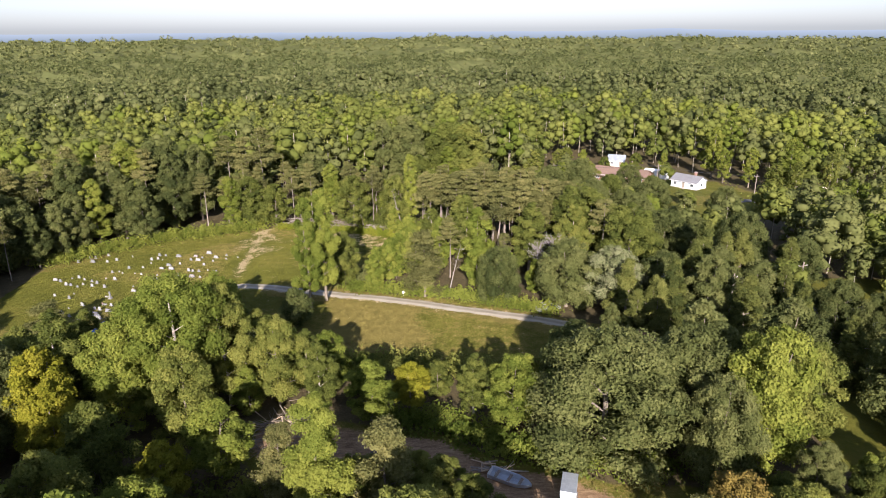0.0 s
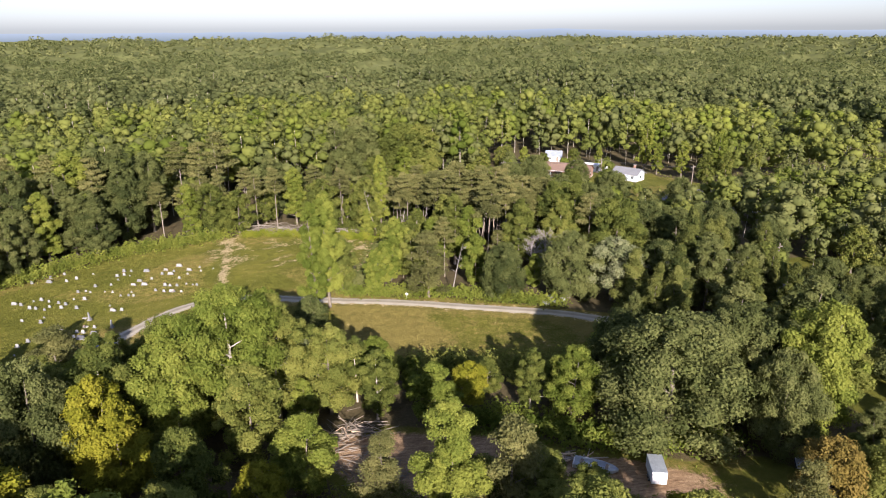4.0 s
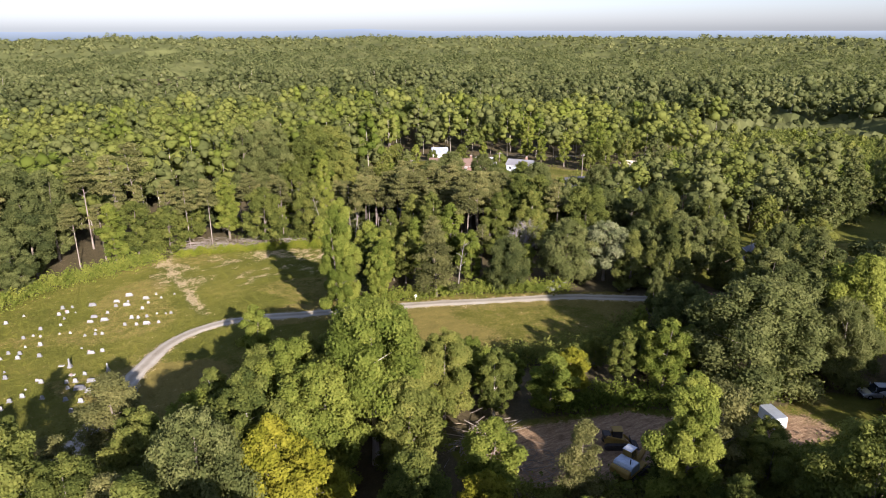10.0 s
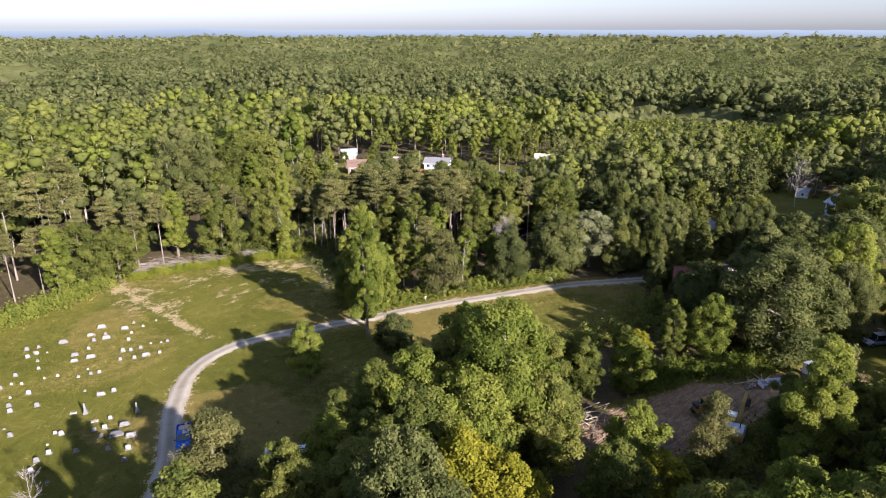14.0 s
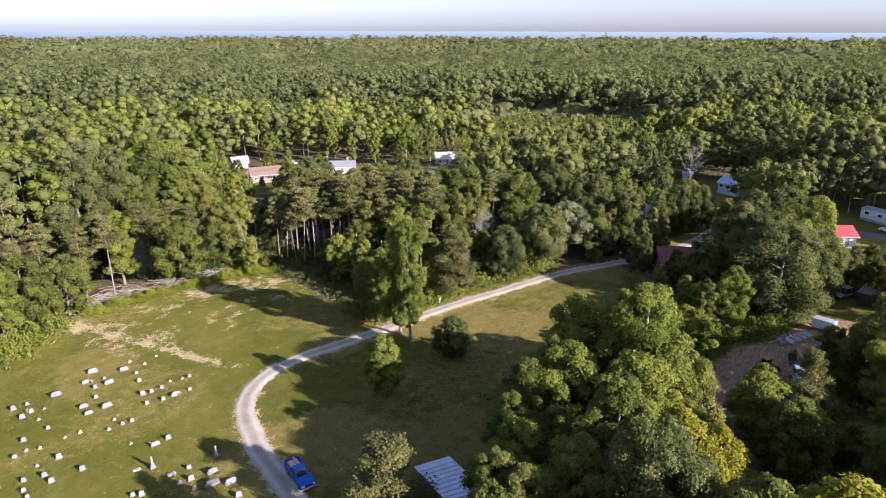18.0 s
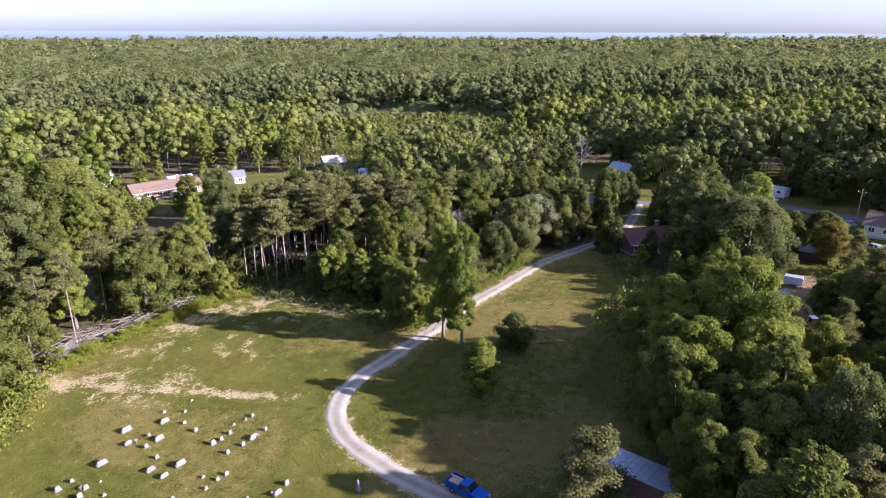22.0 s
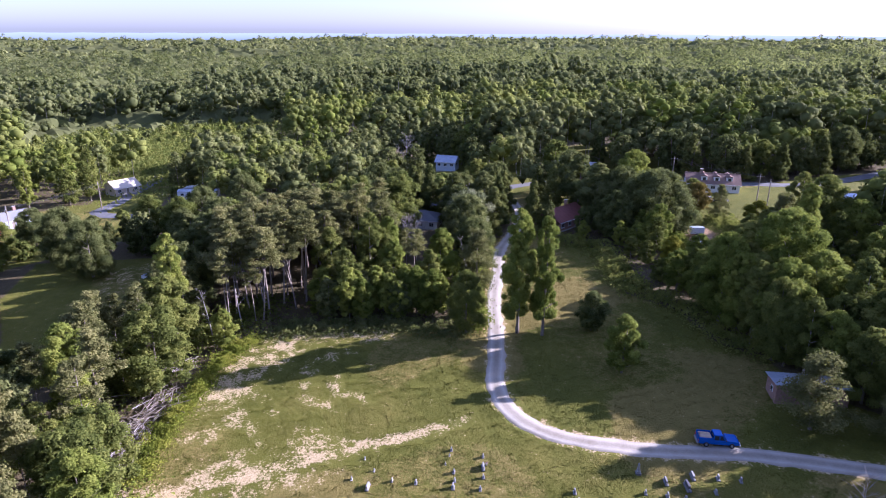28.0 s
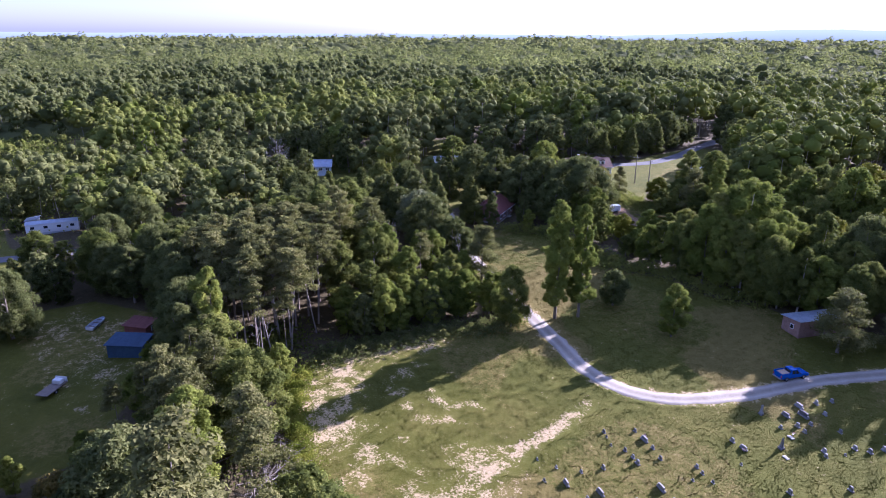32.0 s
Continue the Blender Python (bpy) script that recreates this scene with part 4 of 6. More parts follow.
# ---- woods: the closed canopy behind ----
def grove(name, rows, lobes, per, size, mat, seed, label, stem=0.0):
    """Many trees in one mesh: each crown is leafy lobes over cores tinted darker as inner shade, on a thin stem."""
    rng = np.random.default_rng(seed)
    R = np.asarray(rows, float)
    k = len(R)
    x, y, h, r, tone, shape = (R[:, i:i + 1] for i in range(6))
    foot = R[:, 6:7] if R.shape[1] > 6 else ground_z(x, y)
    u = (np.arange(lobes)[None] + rng.uniform(0, 1, (k, lobes))) / lobes
    a = np.arange(lobes)[None] * 2.39996 + rng.uniform(0, 6.28, (k, 1)) + rng.uniform(-0.5, 0.5, (k, lobes))
    wide = np.where(shape < 0.62, np.sqrt(np.clip(1 - (2 * u - 0.85) ** 2 / 1.5, 0.05, 1)), np.where(shape < 0.86, np.sin(np.clip(u * 0.84 + 0.14, 0, 1) * math.pi) ** 0.7, (1 - u) ** 0.8 + 0.08))
    low = h * (0.30 + 0.15 * shape)
    c = r * rng.uniform(0.75, 1.35, (k, lobes)) * (1.50 / math.sqrt(lobes)) * (0.55 + 0.45 * wide)
    rad = wide * np.maximum(r - c * 0.75, 0.2 * r) * np.sqrt(rng.uniform(0.40, 1.0, (k, lobes)))
    C = np.stack([x + rad * np.cos(a), y + rad * np.sin(a), foot + low + u * (h - low - c * 0.8)], 2)
    out = np.stack([rad * np.cos(a), rad * np.sin(a), (u - 0.35) * r * 1.2], 2) / r[:, :, None]
    d = rng.normal(size=(k, lobes, per, 3)) + 1.1 * out[:, :, None, :] + np.array([0, 0, 0.45])
    d /= np.linalg.norm(d, axis=3, keepdims=True)
    p = C[:, :, None, :] + d * (c[:, :, None] * rng.uniform(0.82, 1.12, (k, lobes, per)))[..., None] * np.array([1, 1, 0.8])
    n = k * lobes * per
    V, F = sprays(p.reshape(n, 3), (0.7 * d + 0.7 * out[:, :, None, :] + np.array([0, 0, 0.15])).reshape(n, 3) + rng.normal(size=(n, 3)) * 0.22, size, rng)
    T = np.clip(0.80 * tone[:, :, None] - 0.04 + 0.16 * rng.uniform(0, 1, (k, lobes, 1)) + rng.uniform(0, 0.06, (k, lobes, per)), 0, 1)
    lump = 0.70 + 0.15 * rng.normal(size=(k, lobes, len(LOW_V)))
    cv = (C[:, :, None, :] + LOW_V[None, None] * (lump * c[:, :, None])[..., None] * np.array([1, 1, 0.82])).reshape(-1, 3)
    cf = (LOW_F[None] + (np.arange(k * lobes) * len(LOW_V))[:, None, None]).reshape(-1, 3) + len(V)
    if lobes < 6:
        cv, cf, lump = cv[:0], cf[:0], lump[:, :, :0]
    AV = np.concatenate([V, cv])
    # lobe cores take a lower tint: shade put into the colour
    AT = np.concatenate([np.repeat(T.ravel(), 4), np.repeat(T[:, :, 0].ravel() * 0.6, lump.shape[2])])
    loops = np.concatenate([F.ravel(), cf.ravel()]).astype(np.int32)
    starts = np.concatenate([np.arange(0, F.size, 4), F.size + np.arange(0, cf.size, 3)]).astype(np.int32)
    me = bpy.data.meshes.new(name)
    me.vertices.add(len(AV))
    me.vertices.foreach_set("co", AV.astype(np.float32).ravel())
    me.loops.add(len(loops))
    me.loops.foreach_set("vertex_index", loops)
    me.polygons.add(len(starts))
    me.polygons.foreach_set("loop_start", starts)
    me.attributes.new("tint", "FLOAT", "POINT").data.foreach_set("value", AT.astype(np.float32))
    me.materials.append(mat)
    me.update(calc_edges=True)
    tagged(new(name, me), label, "woods", "", "stuff")
    if stem:
        q = np.radians([0, 120, 240])
        ring = np.stack([np.cos(q), np.sin(q)], 1)
        lean = rng.normal(size=(k, 1, 2)) * 0.03 * h[:, :, None]
        base = np.concatenate([np.stack([x, y], 2) + ring[None] * stem * h[:, :, None], np.repeat((foot - 0.3)[:, :, None], 3, 1)], 2)
        tip = np.concatenate([np.stack([x, y], 2) + lean + ring[None] * stem * 0.4 * h[:, :, None], np.repeat((foot + h * 0.8)[:, :, None], 3, 1)], 2)
        SV = np.concatenate([base, tip], 1).reshape(-1, 3)
        SF = (np.array([[0, 1, 4, 3], [1, 2, 5, 4], [2, 0, 3, 5]])[None] + (np.arange(k) * 6)[:, None, None]).reshape(-1, 4)
        tagged(new("tree_stems", mesh_of("tree_stems", SV, SF, BARK_PALE)), "pale bare stems of the dense wood", "tree stems", "", "stuff")


W = np.array(woods)
pick = np.random.default_rng(5).uniform(size=len(W))
east = (W[:, 0] > 25) & (W[:, 0] < 180) & (W[:, 1] > 20) & (W[:, 1] < 215)
dusky = pick < np.where(east, 0.62, 0.30)
light = pick > 0.86
away = np.hypot(W[:, 0] + 20, W[:, 1] - 110) > 235
WORDS_WOOD = "dense mixed broadleaf wood in late summer green"
for i, (mat_, sel) in enumerate(((LEAF_DARK, dusky), (LEAF_BRIGHT, light), (LEAF_MID, ~dusky & ~light))):
    grove("woodland", W[sel & ~away], 16, 26, 0.66, mat_, 50 + i, WORDS_WOOD, 0.007)
    grove("woodland", W[sel & away], 9, 18, 1.0, mat_, 60 + i, WORDS_WOOD, 0.008)

# ---- far forest and distance ----
CX, CY = -20.0, 110.0
rings = [312.0]
while rings[-1] < 2750:
    rings.append(rings[-1] + max(6.0, (rings[-1] - 250) * 0.012))
rings = np.array(rings)
angs = np.radians(np.arange(-112, 142, 0.6))
RR, AA = np.meshgrid(rings, angs, indexing="ij")
X, Y = CX + RR * np.cos(AA), CY + RR * np.sin(AA)


def rolling(x, y):
    """The ground under the far forest."""
    d = np.hypot(x - CX, y - CY)
    return ground_z(x, y) + (patchy(x, y, 260, 31) * 9 + patchy(x, y, 700, 32) * 9 - 9) * soft(d, 330, 800) + 11 * soft(d, 900, 2500)


rng = np.random.default_rng(3)
Z = rolling(X, Y) + tall_at(X, Y) * (0.30 + 0.14 * soft(RR, 700, 1300)) + 5 * (patchy(X, Y, 40, 36) - 0.5) + rng.normal(size=X.shape) * 0.8
Z = Z - (1 - soft(RR, 312, 352)) * 12
nr, na = X.shape
idx = np.arange(nr * na).reshape(nr, na)
FF = np.stack([idx[:-1, :-1], idx[1:, :-1], idx[1:, 1:], idx[:-1, 1:]], -1).reshape(-1, 4)
# greyer, bluer leaf colour: distance haze is painted into the far crowns
HAZED_FAR_LEAF = leafy("hazed_distant_leaf", (0.046, 0.059, 0.023), (0.143, 0.159, 0.058), (0.270, 0.272, 0.107), 0.50)
tint = 0.2 + 0.3 * patchy(X, Y, 55, 37)
tagged(new("far_forest", mesh_of("far_forest", np.stack([X, Y, Z], -1).reshape(-1, 3), FF, HAZED_FAR_LEAF, {"tint": tint.ravel()})),
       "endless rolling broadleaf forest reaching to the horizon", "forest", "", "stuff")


def far_grove(lo, hi, cell, lobes, per, size, seed):
    rng = np.random.default_rng(seed)
    fx_, fy_ = np.meshgrid(np.arange(CX - hi, CX + hi, cell), np.arange(CY - hi, CY + hi, cell))
    fx_ = fx_.ravel() + rng.uniform(-0.45, 0.45, fx_.size) * cell
    fy_ = fy_.ravel() + rng.uniform(-0.45, 0.45, fy_.size) * cell
    d, a = np.hypot(fx_ - CX, fy_ - CY), np.degrees(np.arctan2(fy_ - CY, fx_ - CX))
    tall = tall_at(fx_, fy_)
    keep = (d > lo) & (d < hi) & (a > -98) & (a < 138) & (rng.uniform(size=fx_.size) < np.where(tall > 9, 0.70 + 0.45 * patchy(fx_, fy_, 48, 44), 0.5))
    fx_, fy_, tall = fx_[keep], fy_[keep], tall[keep]
    k = len(fx_)
    h = tall * rng.uniform(0.62, 1.18, k)
    r = np.clip(h * 0.46, 1.6, cell * rng.uniform(0.46, 0.70, k))
    tone = np.clip(0.75 * patchy(fx_, fy_, 130, 43) * rng.uniform(0.3, 1.2, k) + rng.uniform(-0.1, 0.6, k), 0, 1)
    rows = np.stack([fx_, fy_, h, r, tone, rng.uniform(0, 1, k), rolling(fx_, fy_)], 1)
    grove("far_woods", rows, lobes, per, size, HAZED_FAR_LEAF, seed, "leafy crowns of the distant broadleaf forest", 0.008 if lo < 500 else 0.0)


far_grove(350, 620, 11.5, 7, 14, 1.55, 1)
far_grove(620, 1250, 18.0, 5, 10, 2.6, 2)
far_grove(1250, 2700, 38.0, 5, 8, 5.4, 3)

# ridges along the horizon; their haze is painted as a glow, paler upward
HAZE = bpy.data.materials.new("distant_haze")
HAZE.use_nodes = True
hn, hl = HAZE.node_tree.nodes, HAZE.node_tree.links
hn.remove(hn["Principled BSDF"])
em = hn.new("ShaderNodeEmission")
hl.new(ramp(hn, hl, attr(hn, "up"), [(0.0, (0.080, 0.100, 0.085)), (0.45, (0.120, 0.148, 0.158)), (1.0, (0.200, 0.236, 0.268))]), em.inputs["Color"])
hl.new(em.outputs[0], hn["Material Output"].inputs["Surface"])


def ridge(name, radius, low, top, hills, seed, label):
    A = np.radians(np.arange(-125, 155, 0.15))
    h = top + 2.0 * (patchy(A * 1000, A * 0, 120, seed) - 0.5) + 0.8 * (patchy(A * 1000, A * 0, 22, seed + 1) - 0.5)
    for at, wide, high in hills:
        h = h + high * np.exp(-((np.degrees(A) - at) / wide) ** 2)
    V = np.concatenate([np.stack([CX + radius * np.cos(A), CY + radius * np.sin(A), z], 1) for z in (np.full(A.shape, low), (h + low) / 2, h)])
    k = len(A)
    i = np.arange(k - 1)
    F = np.concatenate([np.stack([i + r * k, i + 1 + r * k, i + 1 + (r + 1) * k, i + (r + 1) * k], 1) for r in (0, 1)])
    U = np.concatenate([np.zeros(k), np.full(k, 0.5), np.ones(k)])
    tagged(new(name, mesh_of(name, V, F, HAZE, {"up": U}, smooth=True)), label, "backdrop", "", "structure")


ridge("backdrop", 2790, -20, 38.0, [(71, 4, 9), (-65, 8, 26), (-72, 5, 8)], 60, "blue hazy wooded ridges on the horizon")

# ---- surfaces of made things ----
GRANITE = plain("granite", (0.12, 0.12, 0.12), (0.26, 0.256, 0.25), 4, 0.6)
MARBLE = plain("marble", (0.19, 0.187, 0.178), (0.38, 0.372, 0.35), 3, 0.7)
DARKSTONE = plain("dark_granite", (0.06, 0.06, 0.065), (0.14, 0.14, 0.15), 4.0, 0.3)
CONCRETE = plain("concrete", (0.34, 0.32, 0.29), (0.55, 0.52, 0.47), 1.2, 0.9)
BRICK_WALL = plain("red_brick", (0.20, 0.115, 0.085), (0.36, 0.225, 0.17), 1.6, 0.9, 0, 0.5, 0.02)
WHITE_SIDING = plain("white_siding", (0.62, 0.62, 0.60), (0.80, 0.80, 0.78), 0.5, 0.7, 0, 0.3, 0.01, (0.2, 0.2, 9))
BLUE_SIDING = plain("pale_blue_siding", (0.45, 0.52, 0.60), (0.62, 0.68, 0.74), 0.5, 0.7, 0, 0.3, 0.01, (0.2, 0.2, 9))
TAN_SIDING = plain("tan_siding", (0.50, 0.42, 0.31), (0.66, 0.57, 0.45), 0.5, 0.7)
BROWN_ROOF = plain("brown_shingle", (0.13, 0.085, 0.062), (0.25, 0.165, 0.125), 2.5, 0.95, 0, 0.7, 0.03, (0.4, 4, 4))
GREY_ROOF = plain("grey_shingle", (0.13, 0.13, 0.135), (0.26, 0.26, 0.27), 2.5, 0.95, 0, 0.7, 0.03, (0.4, 4, 4))
RED_METAL = plain("red_metal_roof", (0.55, 0.045, 0.05), (0.72, 0.09, 0.09), 0.7, 0.45)
RUST_METAL = plain("rusty_red_metal", (0.15, 0.055, 0.04), (0.26, 0.10, 0.075), 0.9, 0.7)
TIN = plain("weathered_tin", (0.34, 0.38, 0.44), (0.62, 0.66, 0.70), 0.8, 0.45, 0.6)
WHITE_PAINT = plain("white_paint", (0.68, 0.68, 0.67), (0.82, 0.82, 0.81), 0.8, 0.4)
OLD_WOOD = plain("grey_wood", (0.14, 0.11, 0.085), (0.32, 0.27, 0.22), 1.0, 0.9, 0, 0.5, 0.02, (6, 6, 0.6))
CUT_WOOD = plain("cut_wood", (0.34, 0.24, 0.15), (0.62, 0.48, 0.33), 1.5, 0.9)
BLUE_PAINT = plain("blue_car_paint", (0.010, 0.085, 0.36), (0.016, 0.115, 0.46), 0.6, 0.25, 0.2, 0.02, 0.001)
BLACK_PAINT = plain("black_car_paint", (0.012, 0.012, 0.014), (0.03, 0.03, 0.032), 0.6, 0.25, 0.0, 0.02, 0.001)
SILVER_PAINT = plain("silver_car_paint", (0.35, 0.36, 0.38), (0.46, 0.47, 0.49), 0.6, 0.3, 0.4, 0.02, 0.001)
RED_PAINT = plain("red_car_paint", (0.35, 0.02, 0.02), (0.50, 0.035, 0.03), 0.6, 0.3, 0.0, 0.02, 0.001)
YELLOW_PAINT = plain("worn_machine_yellow", (0.24, 0.155, 0.04), (0.42, 0.28, 0.07), 1.2, 0.7)
TARP = plain("blue_tarp", (0.03, 0.06, 0.10), (0.06, 0.11, 0.17), 0.8, 0.6)
RUBBER = plain("tyre_rubber", (0.015, 0.015, 0.015), (0.04, 0.04, 0.04), 4, 0.9)
STEEL = plain("dull_steel", (0.28, 0.28, 0.28), (0.48, 0.48, 0.48), 2, 0.45, 0.8)
DARK_STEEL = plain("dark_steel", (0.04, 0.04, 0.04), (0.12, 0.10, 0.09), 2, 0.7, 0.5)
PLASTIC = plain("black_plastic", (0.015, 0.015, 0.016), (0.035, 0.035, 0.036), 3, 0.6)
FLOWERS = plain("flowers", (0.42, 0.20, 0.20), (0.62, 0.52, 0.42), 9, 0.8)
m, n, l, bs = material("dark_glass", 0.06)
bs.inputs["Base Color"].default_value, bs.inputs["Specular IOR Level"].default_value = (0.02, 0.028, 0.035, 1), 0.9
GLASS = m
m, n, l, bs = material("lamp_glass", 0.1)
bs.inputs["Base Color"].default_value, bs.inputs["Specular IOR Level"].default_value = (0.75, 0.76, 0.76, 1), 0.8
LAMP_GLASS = m


# ---- the cemetery ----
def stone_upright(w, h, d, top):
    k = 7
    prof = [(-w / 2, 0), (w / 2, 0)] + [(w / 2 * math.cos(math.pi * i / (k - 1)), h * (1 - top) + h * top * math.sin(math.pi * i / (k - 1))) for i in range(k)]
    return prism(prof, d, 0.012)


def gravestone(kind, x, y, turn, size, mat, label):
    g = thing("gravestone", pose(x, y, gz(x, y) - 0.03, 0, random.uniform(-1.5, 1.5), turn) @ Matrix.Diagonal((size, size, size, 1)), label, "gravestone", "gravestones on the lawn")
    if kind == "wide":                    # a broad die on a longer base
        part("base", box(1.55, 0.5, 0.18, bevel=0.02), GRANITE, g)
        part("headstone", stone_upright(1.2, 0.55, 0.24, 0.12), mat, g, "", pose(0, 0, 0.18))
        for sx in (-0.72, 0.72):
            part("vase", rod(0.07, 0.10, 0.2, 0, 0, 0, 8), GRANITE, g, "", pose(sx * 0.95, 0.05, 0.18))
    elif kind == "plain":
        part("base", box(0.85, 0.42, 0.15, bevel=0.02), GRANITE, g)
        part("headstone", stone_upright(0.62, 0.58, 0.17, 0.28), mat, g, "", pose(0, 0, 0.15))
    elif kind == "small":
        part("headstone", stone_upright(0.42, 0.5, 0.12, 0.4), mat, g, "", pose(0, 0, 0))
        part("footing", box(0.62, 0.26, 0.07, bevel=0.01), CONCRETE, g)
    elif kind == "flat":
        part("slab", box(1.0, 0.55, 0.14, bevel=0.02), CONCRETE, g)
        part("marker", box(0.6, 0.32, 0.04, 0, 0, 0.14, 0.01), mat, g)
    elif kind == "pillar":
        part("base", box(0.75, 0.75, 0.35, bevel=0.03), GRANITE, g)
        part("plinth", box(0.5, 0.5, 0.3, 0, 0, 0.35, 0.02), mat, g)
        part("shaft", rod(0.25, 0.16, 1.1, 0, 0, 0.65, 4, pose(0, 0, 0, 0, 0, 45)), mat, g)
        part("cap", rod(0.2, 0.02, 0.25, 0, 0, 1.75, 4, pose(0, 0, 0, 0, 0, 45)), mat, g)
    return g


WORDS = {"wide": "wide pale family headstone on a granite base with side vases", "plain": "pale upright headstone with a curved top on a base",
         "small": "small weathered white headstone on a footing", "flat": "low flat grave marker on a concrete slab", "pillar": "tall pale pillar monument on a square base"}
STONE = {"w": "wide", "p": "plain", "s": "small", "f": "flat", "i": "pillar"}
PLOTS = [
    ("wwpwpwppsss", [(-58.0, 151.5), (-60.4, 149.1), (-58.3, 147.6), (-58.6, 145.7), (-60.5, 146.2), (-55.0, 147.7), (-54.7, 144.7), (-55.9, 142.0), (-52.2, 146.5), (-53.0, 149.4), (-49.6, 147.3)]),
    ("wppppssppw", [(-64.7, 149.4), (-68.3, 150.5), (-70.0, 150.9), (-69.0, 147.7), (-70.4, 147.3), (-67.6, 146.9), (-69.4, 144.7), (-69.8, 141.2), (-62.0, 143.3), (-64.3, 142.4)]),
    ("wwpppspsp", [(-62.5, 139.4), (-64.9, 139.9), (-55.3, 137.1), (-56.8, 137.4), (-57.9, 137.9), (-53.5, 137.7), (-51.1, 136.3), (-52.0, 136.8), (-59.1, 134.9)]),
    ("pwpsppssss", [(-57.2, 133.9), (-55.5, 133.4), (-53.5, 132.8), (-68.0, 136.3), (-63.9, 133.1), (-62.8, 132.6), (-63.9, 135.1), (-65.6, 133.5), (-69.7, 136.9), (-65.9, 127.8)]),
    ("wppssppps", [(-64.4, 124.7), (-62.7, 124.5), (-73.0, 141.1), (-73.9, 138.3), (-72.7, 137.3), (-75.4, 138.1), (-72.4, 133.1), (-75.2, 130.9), (-74.7, 133.8)]),
    ("iwpppwifp", [(-61.8, 115.8), (-64.1, 113.5), (-65.1, 116.7), (-66.3, 114.6), (-67.5, 115.1), (-64.2, 110.0), (-67.3, 120.8), (-66.9, 117.6), (-67.2, 112.8)]),
    ("ppppspfppp", [(-79.3, 133.5), (-77.0, 132.2), (-78.2, 128.6), (-76.2, 121.8), (-72.9, 115.7), (-71.0, 117.2), (-68.6, 122.1), (-74.6, 112.7), (-70.4, 111.4), (-73.1, 113.5)]),
    ("pppppsppps", [(-88.3, 147.5), (-87.2, 150.6), (-85.5, 150.3), (-83.4, 152.4), (-81.4, 135.1), (-82.6, 134.5), (-80.3, 129.8), (-81.7, 130.5), (-80.1, 123.4), (-76.6, 124.3)]),
    ("wpppppwpps", [(-86.0, 133.9), (-84.3, 132.9), (-77.9, 130.2), (-75.3, 129.0), (-72.1, 128.0), (-88.9, 148.9), (-84.7, 147.3), (-80.8, 146.6), (-79.2, 148.0), (-76.6, 150.7)]),
    ("pppspp", [(-65.3, 107.3), (-67.3, 109.0), (-66.4, 105.0), (-74.4, 107.1), (-75.5, 110.8), (-71.6, 118.0)]),
]
random.seed(11)
for kinds, places in PLOTS:
    for k, (x, y) in zip(kinds, places):
        kind = STONE[k]
        mat = MARBLE if random.random() < 0.62 else GRANITE
        gravestone(kind, x, y, -18 + random.uniform(-5, 5), random.uniform(0.68, 0.98), mat, WORDS[kind])
gravestone("wide", -65.6, 111.6, -16, 1.1, DARKSTONE, "wide polished dark granite headstone on a grey base")
for x, y in ((-66.9, 117.0), (-59.9, 148.3), (-64.7, 125.2), (-55.2, 132.9), (-69.3, 148.2)):
    v = thing("flower_bunch", pose(x, y, gz(x, y) + 0.02), "bunch of faded flowers in a vase by a grave", "flowers", "flowers on graves")
    part("vase", rod(0.09, 0.13, 0.25, 0, 0, 0, 8), STEEL, v)
    rng_ = np.random.default_rng(int(abs(x * 10)))
    p = rng_.normal(size=(60, 3)) * np.array([0.09, 0.09, 0.06]) + np.array([0, 0, 0.42])
    fv, ff = sprays(p, rng_.normal(size=(60, 3)), 0.09, rng_)
    part("blooms", mesh_of("blooms", fv, ff, FLOWERS), None, v)
post = thing("marker_post", pose(-8.1, 119.0, gz(-8.1, 119)), "short white wooden marker post beside the drive", "post")
part("shaft", box(0.14, 0.14, 1.1, bevel=0.01), WHITE_PAINT, post)
part("plate", box(0.5, 0.05, 0.4, 0, -0.1, 0.65, 0.01), WHITE_PAINT, post)


# ---- vehicles ----
def wheel(parent, x, y, r, w, turn=0):
    t = part("wheel", rod(r, r, w, 0, 0, -w / 2, 18), RUBBER, parent, "", pose(x, y, r, 90, 0, 0))
    part("rim", rod(r * 0.58, r * 0.5, w + 0.03, 0, 0, -(w + 0.03) / 2, 12), STEEL, t)
    return t


